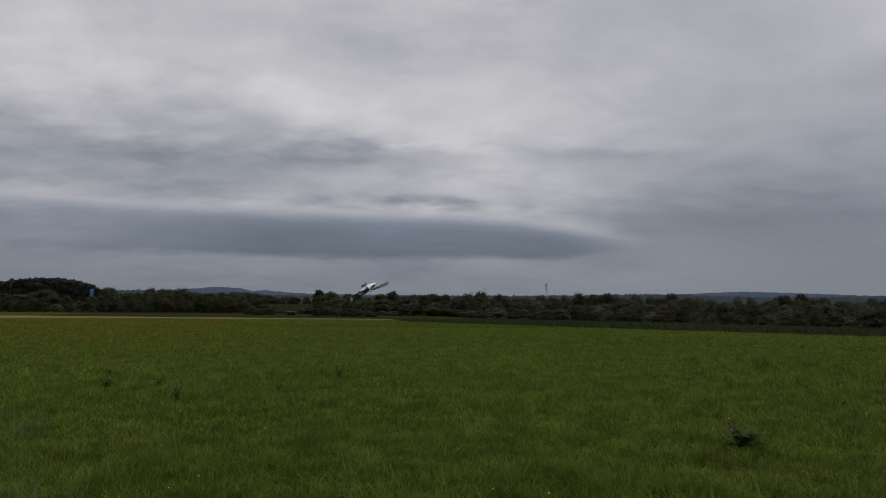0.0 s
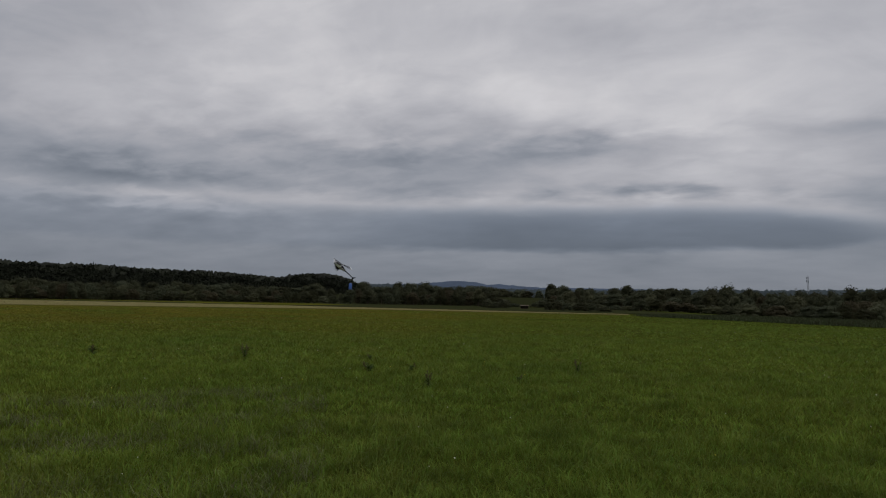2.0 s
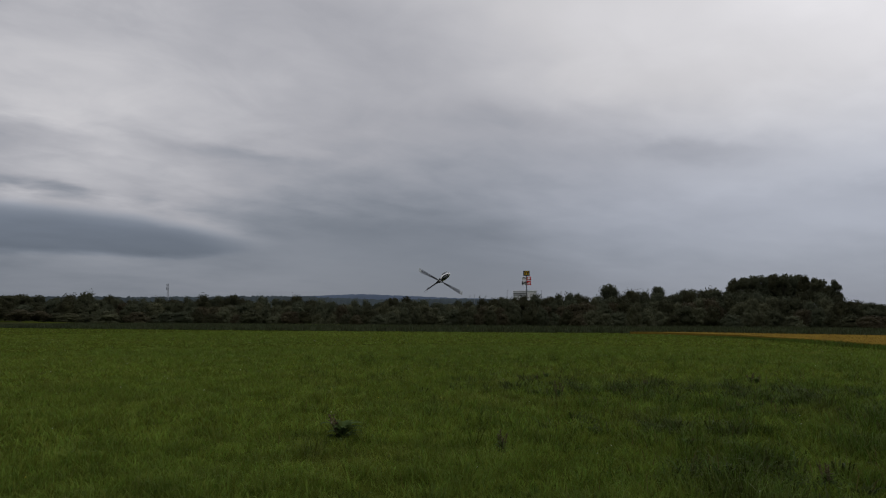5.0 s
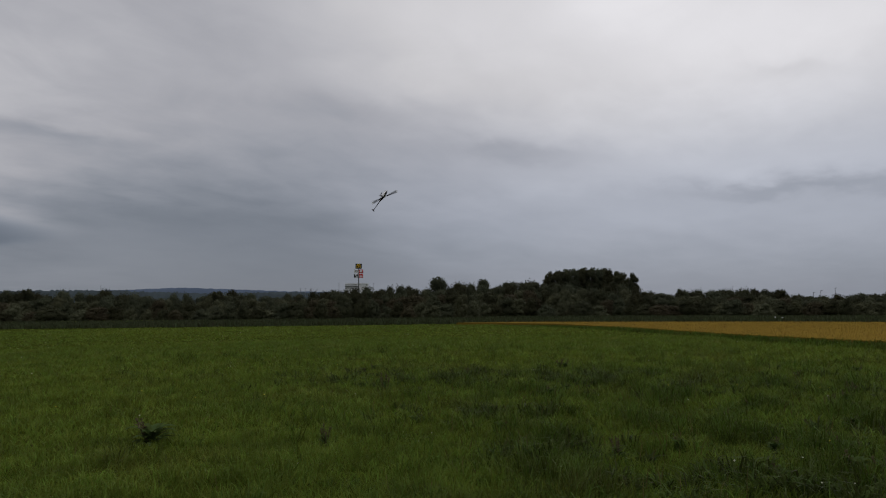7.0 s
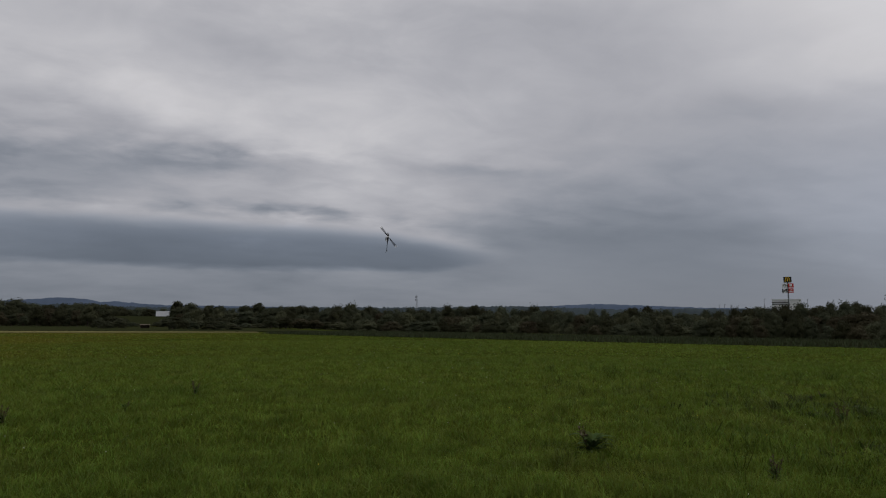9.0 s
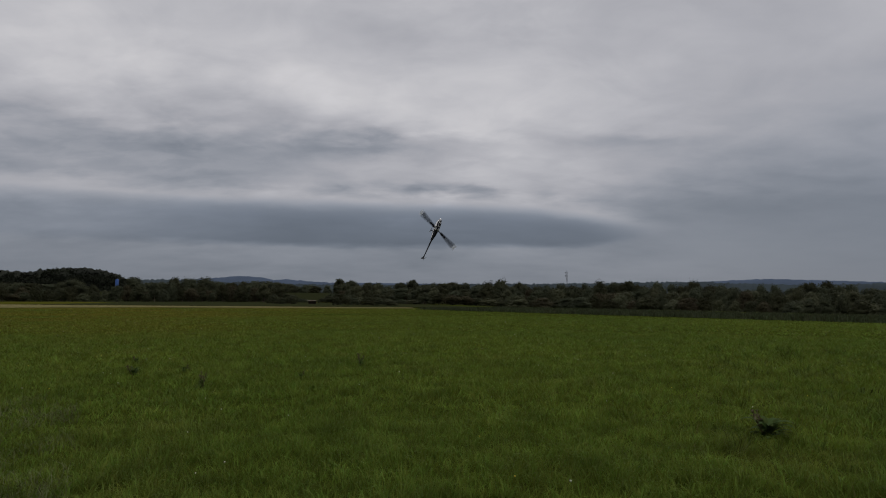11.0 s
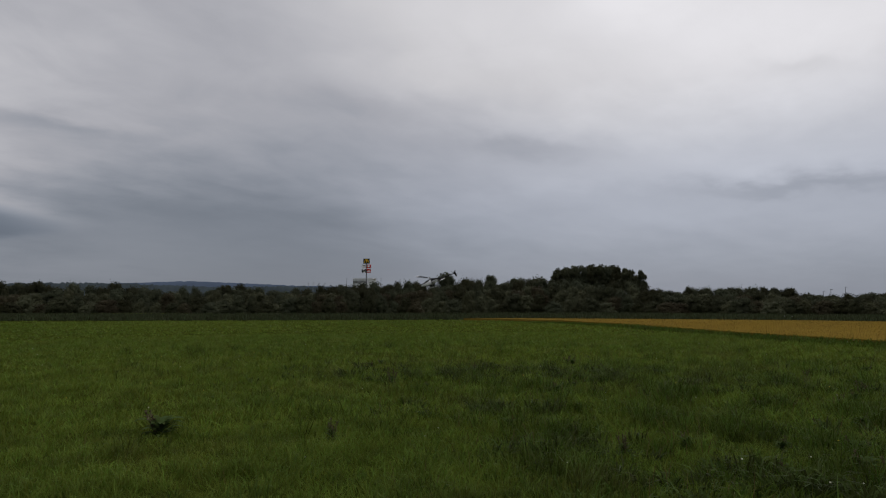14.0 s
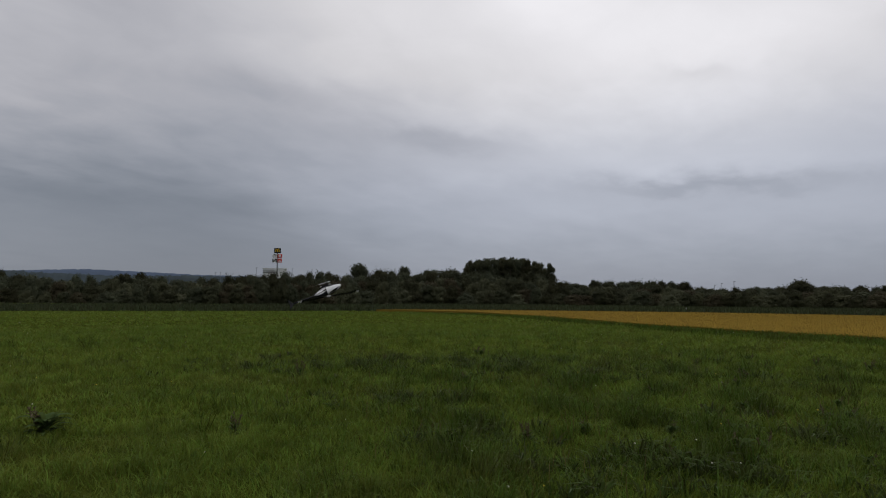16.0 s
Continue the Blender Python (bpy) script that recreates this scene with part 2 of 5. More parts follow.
def blade_material(name, base, second, dry, sorrel=0.0, spread=0.9, gloss=0.04):
    """Leaves and grass: hue drifts over the ground and from blade to blade; light shines through."""
    mat = bpy.data.materials.new(name)
    mat.use_nodes = True
    n = Nodes(mat.node_tree)
    out = n.add("ShaderNodeOutputMaterial")
    geo = n.add("ShaderNodeNewGeometry")
    at, rnd = geo.outputs["Position"], geo.outputs["Random Per Island"]
    col = n.mix(n.range(n.noise(at, 0.07, 4.0, 0.6), 0.36, 0.64), base, second)
    col = n.mix(n.math("MULTIPLY", n.range(n.noise(at, 0.45, 4.0, 0.6), 0.5, 0.75), 0.5), col, dry)
    col = sorrel_tint(n, at, col, sorrel)
    tuft = n.range(n.noise(at, 1.6, 4.0, 0.65), 0.3, 0.7, 0.66, 1.26)
    hsv = n.add("ShaderNodeHueSaturation")
    n.put(hsv.inputs["Hue"], n.math("MULTIPLY_ADD", rnd, 0.05, 0.475))
    n.put(hsv.inputs["Value"], n.math("MULTIPLY", n.math("MULTIPLY_ADD", rnd, spread, 1.0 - spread / 2), tuft))
    n.put(hsv.inputs["Color"], col)
    bsdf = n.add("ShaderNodeBsdfPrincipled")
    n.put(bsdf.inputs["Base Color"], hsv.outputs[0])
    n.put(bsdf.inputs["Roughness"], 0.55)
    n.put(bsdf.inputs["Specular IOR Level"], gloss)
    shine = n.add("ShaderNodeBsdfTranslucent")
    n.put(shine.inputs[0], hsv.outputs[0])
    mixer = n.add("ShaderNodeMixShader")
    n.put(mixer.inputs[0], 0.3)
    n.tree.links.new(bsdf.outputs[0], mixer.inputs[1])
    n.tree.links.new(shine.outputs[0], mixer.inputs[2])
    n.tree.links.new(mixer.outputs[0], out.inputs[0])
    return mat


def sheer_material(name, base, cover):
    """A whirling blade: solid stuff smeared thin over the arc that it sweeps."""
    mat = bpy.data.materials.new(name)
    mat.use_nodes = True
    n = Nodes(mat.node_tree)
    out = n.add("ShaderNodeOutputMaterial")
    bsdf = n.add("ShaderNodeBsdfPrincipled")
    n.put(bsdf.inputs["Base Color"], (*base, 1.0))
    n.put(bsdf.inputs["Roughness"], 0.8)
    n.put(bsdf.inputs["Specular IOR Level"], 0.05)
    clear = n.add("ShaderNodeBsdfTransparent")
    mixer = n.add("ShaderNodeMixShader")
    n.put(mixer.inputs[0], cover)
    n.tree.links.new(clear.outputs[0], mixer.inputs[1])
    n.tree.links.new(bsdf.outputs[0], mixer.inputs[2])
    n.tree.links.new(mixer.outputs[0], out.inputs[0])
    return mat


M = dict(
    meadow=field_material("meadow_soil", (0.036, 0.050, 0.007), (0.044, 0.056, 0.008), (0.052, 0.052, 0.012), 0.12, 0.35),
    bank=field_material("rough_bank", (0.022, 0.026, 0.011), (0.026, 0.029, 0.013), (0.033, 0.031, 0.015)),
    grass=blade_material("grass_blades", (0.108, 0.154, 0.023), (0.132, 0.175, 0.025), (0.156, 0.165, 0.036), 0.75, 0.5),
    # dull green of rank growth, darkened further to stand for shade among blades
    rough_shade_grass=blade_material("rank_grass", (0.060, 0.092, 0.014), (0.074, 0.106, 0.016), (0.115, 0.104, 0.036), 0.0, 0.9),
    bleached=blade_material("bleached_blades", (0.130, 0.140, 0.060), (0.150, 0.155, 0.075), (0.175, 0.165, 0.090), 0.0, 0.8),
    herb=blade_material("herb_leaves", (0.052, 0.072, 0.018), (0.062, 0.082, 0.020), (0.085, 0.074, 0.032), 0.0, 1.1),
    seed_stalk=blade_material("dry_stalk", (0.115, 0.085, 0.035), (0.14, 0.105, 0.05), (0.19, 0.155, 0.085), 0.0, 0.8),
    flower=material("clover_flower", (0.55, 0.55, 0.42), 0.7, vary=0.15, bump=0.0),
    yellow_flower=material("yellow_flower", (0.55, 0.42, 0.03), 0.7, vary=0.15, bump=0.0),
    stubble=field_material("pale_stubble", (0.19, 0.165, 0.075), (0.165, 0.15, 0.065), (0.13, 0.13, 0.045)),
    straw=blade_material("pale_straw", (0.20, 0.175, 0.08), (0.18, 0.165, 0.075), (0.14, 0.14, 0.05), spread=0.5),
    fallow=field_material("dull_crop", (0.027, 0.032, 0.013), (0.031, 0.035, 0.015), (0.038, 0.037, 0.017)),
    maize_bed=field_material("maize_soil", (0.026, 0.031, 0.014), (0.029, 0.034, 0.015), (0.033, 0.034, 0.016)),
    maize=blade_material("maize_leaves", (0.044, 0.054, 0.025), (0.049, 0.059, 0.028), (0.058, 0.060, 0.030), spread=0.5),
    wheat=blade_material("ripe_wheat", (0.188, 0.130, 0.032), (0.205, 0.143, 0.036), (0.172, 0.122, 0.034), spread=0.3),
    wheat_floor=field_material("wheat_soil", (0.190, 0.124, 0.022), (0.206, 0.136, 0.025), (0.165, 0.112, 0.024)),
    leaf=material("dark_leaf", (0.054, 0.059, 0.034), 0.8, vary=0.18, scale=0.25, fine=3.0, bump=0.0, thin=0.35, random_hue=0.75, spec=0.05, second=(0.066, 0.070, 0.038)),
    willow=material("willow_leaf", (0.080, 0.085, 0.048), 0.7, vary=0.18, scale=0.25, fine=3.0, bump=0.0, thin=0.35, random_hue=0.3, spec=0.05, second=(0.096, 0.100, 0.056)),
    russet=material("russet_leaf", (0.062, 0.053, 0.032), 0.7, vary=0.18, scale=0.25, fine=3.0, bump=0.0, thin=0.35, random_hue=0.3, spec=0.05, second=(0.066, 0.062, 0.034)),
    weed=material("dock_leaf", (0.052, 0.080, 0.019), 0.9, vary=0.3, scale=5.0, bump=0.0, thin=0.3, random_hue=0.6, spec=0.08),
    stem=material("dock_stem", (0.075, 0.058, 0.026), 0.8, vary=0.3, bump=0.0),
    bark=material("bark", (0.075, 0.06, 0.045), 0.9, vary=0.4, scale=2.0, fine=14.0, bump=0.5),
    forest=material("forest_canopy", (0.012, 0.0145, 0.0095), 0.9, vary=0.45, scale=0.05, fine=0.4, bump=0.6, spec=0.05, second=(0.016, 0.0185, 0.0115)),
    # distance haze is mixed into these two base colours as blue-grey
    hill=material("far_hill_haze", (0.070, 0.092, 0.132), 0.95, vary=0.12, scale=0.004, fine=0.03, bump=0.0, spec=0.0),
    hill_near=material("far_woodland_haze", (0.044, 0.056, 0.062), 0.95, vary=0.2, scale=0.006, fine=0.05, bump=0.0, spec=0.0),
    steel=material("galvanised_steel", (0.16, 0.17, 0.18), 0.5, 0.6, vary=0.2, bump=0.1),
    dark_metal=material("dark_metal", (0.04, 0.042, 0.045), 0.5, 0.3, vary=0.2, bump=0.1),
    white=material("white_panel", (0.72, 0.73, 0.74), 0.5, vary=0.08, scale=0.4, bump=0.03),
    red=material("red_panel", (0.55, 0.035, 0.03), 0.45, vary=0.08, bump=0.0),
    yellow=material("yellow_panel", (0.75, 0.45, 0.02), 0.45, vary=0.08, bump=0.0),
    black=material("black_panel", (0.018, 0.02, 0.018), 0.5, vary=0.15, bump=0.0),
    blue=material("blue_coating", (0.05, 0.12, 0.36), 0.5, vary=0.1, scale=0.3, bump=0.05),
    wood=material("weathered_boards", (0.085, 0.06, 0.04), 0.85, vary=0.35, scale=1.0, fine=12.0, bump=0.4),
    road=material("asphalt", (0.05, 0.05, 0.052), 0.9, vary=0.25, scale=0.5, bump=0.3),
    glass=material("dark_glass", (0.02, 0.024, 0.03), 0.1, vary=0.1, bump=0.0, spec=0.6),
    tyre=material("tyre_rubber", (0.02, 0.02, 0.02), 0.85, vary=0.2, bump=0.1),
    shell=material("white_gelcoat", (0.86, 0.86, 0.87), 0.3, vary=0.04, scale=6.0, bump=0.0, spec=0.5),
    carbon=material("black_carbon", (0.014, 0.014, 0.016), 0.6, vary=0.3, scale=20.0, fine=90.0, bump=0.1, spec=0.2),
    runner=material("pale_runner", (0.42, 0.42, 0.43), 0.35, vary=0.05, bump=0.0, spec=0.5),
    alloy=material("alloy", (0.35, 0.35, 0.36), 0.35, 0.9, vary=0.1, bump=0.0),
    blade=sheer_material("whirling_carbon", (0.02, 0.02, 0.022), 0.22),
    tip=sheer_material("whirling_white_tip", (0.80, 0.80, 0.80), 0.20),
)


# ---- helpers for meshes ----
def mesh_of(name, bm, mat, smooth=False):
    me = bpy.data.meshes.new(name)
    bm.to_mesh(me)
    bm.free()
    me.materials.append(mat)
    if smooth:
        me.shade_smooth()
    return me


def part(name, bm, mat, parent=None, label="", smooth=False):
    ob = new(name, mesh_of(name, bm, mat, smooth))
    if parent is not None:
        ob.parent = parent
    return tagged(ob, label)


def raw_mesh(name, verts, faces, mat, smooth=False):
    """A mesh straight from arrays of corners; all faces have the same number of corners."""
    me = bpy.data.meshes.new(name)
    k = faces.shape[1]
    me.vertices.add(len(verts))
    me.vertices.foreach_set("co", np.ascontiguousarray(verts, np.float32).ravel())
    me.loops.add(faces.size)
    me.loops.foreach_set("vertex_index", np.ascontiguousarray(faces, np.int32).ravel())
    me.polygons.add(len(faces))
    me.polygons.foreach_set("loop_start", np.arange(0, faces.size, k, dtype=np.int32))
    me.update(calc_edges=True)
    me.materials.append(mat)
    if smooth:
        me.shade_smooth()
    return me


def box(bm, x0, x1, y0, y1, z0, z1, bevel=0.0, m=None):
    r = bmesh.ops.create_cube(bm, size=1.0)
    vs = r["verts"]
    bmesh.ops.scale(bm, vec=(x1 - x0, y1 - y0, z1 - z0), verts=vs)
    bmesh.ops.translate(bm, vec=((x0 + x1) / 2, (y0 + y1) / 2, (z0 + z1) / 2), verts=vs)
    if m is not None:
        bmesh.ops.transform(bm, matrix=m, verts=vs)
    if bevel:
        es = list({e for v in vs for e in v.link_edges})
        bmesh.ops.bevel(bm, geom=es, offset=bevel, segments=2, affect="EDGES")
    return bm


def rod(bm, a, b, r0, r1=None, sides=8):
    """A tapered round bar from a to b."""
    a, b = Vector(a), Vector(b)
    d = b - a
    m = Matrix.Translation((a + b) / 2) @ d.to_track_quat("Z", "Y").to_matrix().to_4x4()
    bmesh.ops.create_cone(bm, cap_ends=True, segments=sides, radius1=r0, radius2=r0 if r1 is None else r1, depth=d.length, matrix=m)
    return bm


def spin(bm, profile, sides=16, m=None):
    """A body turned about z from (radius, z) pairs."""
    rings = []
    for r, z in profile:
        ring = []
        for i in range(sides):
            a = 2 * math.pi * i / sides
            co = Vector((r * math.cos(a), r * math.sin(a), z))
            ring.append(bm.verts.new(m @ co if m is not None else co))
        rings.append(ring)
    for p, q in zip(rings, rings[1:]):
        for i in range(sides):
            bm.faces.new((p[i], p[(i + 1) % sides], q[(i + 1) % sides], q[i]))
    bm.faces.new(rings[0][::-1])
    bm.faces.new(rings[-1])
    return bm


def bearing(az, dist, z=0.0):
    """The place at that bearing (degrees clockwise from straight ahead) and distance."""
    return Vector((dist * math.sin(radians(az)), dist * math.cos(radians(az)), z))


def at_height(el, dist):
    return EYE + dist * math.tan(radians(el))


def smooth01(t):
    t = np.clip(t, 0, 1)
    return t * t * (3 - 2 * t)


def ground_z(x, y):
    """The lie of the land: a level meadow that dips towards the water meadows behind the crops."""
    d, az = np.hypot(x, y), np.degrees(np.arctan2(x, y))
    start = np.interp(az, (-20, -6, 3, 12, 30, 47, 60, 75, 95), (260, 250, 135, 112, 82, 68, 62, 56, 56))
    deep = np.interp(az, (-20, -6, 3, 45, 60, 95), (0.6, 0.8, 2.6, 2.6, 2.2, 1.9))
    return -deep * smooth01((d - start) / 60.0)


# ---- the land ----
def build_ground():
    rings = np.concatenate([np.linspace(0.0, 60, 31), np.linspace(64, 300, 40), np.geomspace(310, 4950, 24)])
    sides = 180
    a = np.linspace(0, 2 * np.pi, sides, endpoint=False)
    xs, ys = np.outer(rings, np.sin(a)), np.outer(rings, np.cos(a))
    verts = np.stack([xs, ys, ground_z(xs, ys)], -1).reshape(-1, 3)
    i, j = np.meshgrid(np.arange(len(rings) - 1), np.arange(sides), indexing="ij")
    k = (j + 1) % sides
    faces = np.stack([i * sides + j, (i + 1) * sides + j, (i + 1) * sides + k, i * sides + k], -1).reshape(-1, 4)
    ground = new("ground", raw_mesh("ground", verts, faces[:, ::-1], M["meadow"], True))
    tagged(ground, "wide level green meadow with uneven patches", "meadow", kind="structure")


def slab(name, outline, height, mat, label, category):
    """A low bed of crop over an outline of ground places, with a top and sides."""
    bm = bmesh.new()
    vs = [bm.verts.new((x, y, float(ground_z(x, y)) + 0.01)) for x, y in outline]
    f = bm.faces.new(vs)
    if f.normal.z < 0:
        f.normal_flip()
    r = bmesh.ops.extrude_face_region(bm, geom=[f])
    for v in r["geom"]:
        if isinstance(v, bmesh.types.BMVert):
            v.co.z += height
    bmesh.ops.recalc_face_normals(bm, faces=bm.faces)
    ob = part(name, bm, mat)
    return tagged(ob, label, category, kind="structure")


def inside(px, py, poly):
    """Which of the places lie inside the outline."""
    hit = np.zeros(len(px), bool)
    for (x0, y0), (x1, y1) in zip(poly, poly[1:] + poly[:1]):
        cross = ((y0 > py) != (y1 > py)) & (px < (x1 - x0) * (py - y0) / ((y1 - y0) or 1e-9) + x0)
        hit ^= cross
    return hit


def blades(rng, x, y, height, width, lean, z=None, cut=2):
    """Grass or straw: each blade a bent strip of three triangles, or far off a single one."""
    n = len(x)
    a = rng.uniform(0, 2 * np.pi, n)
    b = rng.uniform(0, 2 * np.pi, n)
    base = np.stack([x, y, ground_z(x, y) if z is None else z], -1)
    side = np.stack([np.cos(a), np.sin(a), np.zeros(n)], -1) * (width / 2)[:, None]
    bend = np.stack([np.cos(b), np.sin(b), np.zeros(n)], -1) * (height * lean * rng.uniform(0.2, 1.0, n))[:, None]
    up = np.zeros((n, 3))
    up[:, 2] = height
    mid = base + up * 0.55 + bend * 0.35
    tip = base + up * rng.uniform(0.85, 1.0, n)[:, None] + bend
    if cut == 1:
        return np.stack([base - side, base + side, tip], 1).reshape(-1, 3), np.arange(n * 3).reshape(-1, 3)
    verts = np.stack([base - side, base + side, mid + side * 0.8, mid - side * 0.8, tip], 1).reshape(-1, 3)
    o = np.arange(n)[:, None] * 5
    tris = np.concatenate([o + [0, 1, 2], o + [0, 2, 3], o + [3, 2, 4]], 0)
    return verts, tris


def strew(rng, count, r0, r1, a0=-60.0, a1=95.0):
    """Places strewn evenly over a ring sector of ground."""
    r = np.sqrt(rng.uniform(r0 * r0, r1 * r1, count))
    a = np.radians(rng.uniform(a0, a1, count))
    return r * np.sin(a), r * np.cos(a)


def patchy(x, y, size, seed):
    """A smooth field of 0 to 1 over the ground, from a few waves."""
    rng = np.random.default_rng(seed)
    s = np.zeros(len(x))
    for k in range(9):
        th = rng.uniform(0, np.pi)
        f = rng.uniform(0.6, 2.2) * 2 * np.pi / size
        s += np.sin((x * np.cos(th) + y * np.sin(th)) * f + rng.uniform(0, 6.28))
    return 1 / (1 + np.exp(-s * 0.8))


MAIZE = [(-7, 97), (11.8, 71), (27.6, 49.8), (39.5, 35.6), (47.8, 12.8), (50, -5), (86, -4), (70, 20), (52, 44), (40, 60), (24, 88), (6, 112)]
WHEAT = [(bearing(a, d).x, bearing(a, d).y) for a, d in ((48.2, 52), (51.5, 50.5), (56.6, 46.5), (62.5, 39.5), (71.7, 30.5), (80, 26.8), (86, 25.6), (95, 23.5), (95, 48), (86.2, 48), (76, 49), (62.5, 50), (55, 51.5))]
STUBBLE = [(-110, 52), (-76, 84), (-51, 103), (-8, 106), (-9, 114), (-58, 122), (-96, 130), (-190, 118)]
FALLOW = [(-190, 119), (-96, 131), (-58, 123), (-9, 115), (4, 118), (-16, 190), (-80, 250), (-230, 180)]


def build_crops():
    slab("stubble_strip", STUBBLE, 0.05, M["stubble"], "pale straw-coloured mown strip beyond the meadow", "field")
    slab("dull_strip", FALLOW, 0.12, M["fallow"], "dull olive crop strip before the trees", "field")
    slab("maize_strip", MAIZE, 0.03, M["maize_bed"], "low dark green maize strip along the meadow", "field")
    slab("wheat_field", WHEAT, 0.16, M["wheat_floor"], "ripe golden wheat field beside the meadow", "field")
    rng = np.random.default_rng(5)

    def crop(name, poly, count, h, w, lean, mat, label):
        px = np.array(poly)
        x = rng.uniform(px[:, 0].min(), px[:, 0].max(), count * 3)
        y = rng.uniform(px[:, 1].min(), px[:, 1].max(), count * 3)
        keep = inside(x, y, poly)
        x, y = x[keep][:count], y[keep][:count]
        hh = h * rng.uniform(0.75, 1.1, len(x))
        v, t = blades(rng, x, y, hh, np.full(len(x), w * 1.4) * rng.uniform(0.6, 1.3, len(x)), lean, None, 1)
        tagged(new(name, raw_mesh(name, v, t, mat)), label, "crop", kind="stuff")

    crop("maize_plants", MAIZE, 42000, 0.44, 0.16, 0.6, M["maize"], "low dark green maize plants in a strip")
    crop("wheat_stalks", WHEAT, 80000, 0.24, 0.035, 0.5, M["wheat"], "dense ripe golden wheat stalks")
    crop("stubble_straws", STUBBLE, 12000, 0.14, 0.12, 0.5, M["straw"], "short pale straw left standing")


def tufts(rng, x, y, per, radius, height, width, lean):
    """Tussocks: blades that rise from each place and arch outwards all round it."""
    n = len(x) * per
    q = radius.repeat(per) * np.sqrt(rng.uniform(0, 1, n))
    a = rng.uniform(0, 2 * np.pi, n)
    bx, by = x.repeat(per) + q * np.cos(a), y.repeat(per) + q * np.sin(a)
    h = height.repeat(per) * rng.uniform(0.45, 1.15, n)
    w = width * rng.uniform(0.6, 1.4, n)
    twist = a + rng.normal(0, 0.8, n)
    base = np.stack([bx, by, ground_z(bx, by)], -1)
    face = rng.uniform(0, 2 * np.pi, n)
    side = np.stack([np.cos(face), np.sin(face), np.zeros(n)], -1) * (w / 2)[:, None]
    arch = (h * lean * rng.uniform(0.15, 1.0, n))[:, None]
    bend = np.stack([np.cos(twist), np.sin(twist), np.zeros(n)], -1) * arch
    up = np.zeros((n, 3))
    up[:, 2] = h
    mid = base + up * 0.68 + bend * 0.32
    tip = base + up * rng.uniform(0.62, 1.0, n)[:, None] + bend
    verts = np.stack([base - side, base + side, mid + side * 0.8, mid - side * 0.8, tip], 1).reshape(-1, 3)
    o = np.arange(n)[:, None] * 5
    return verts, np.concatenate([o + [0, 1, 2], o + [0, 2, 3], o + [3, 2, 4]], 0)


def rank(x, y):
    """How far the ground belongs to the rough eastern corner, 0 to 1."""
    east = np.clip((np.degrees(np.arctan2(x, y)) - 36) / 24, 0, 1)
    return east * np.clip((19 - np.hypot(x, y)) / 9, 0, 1)


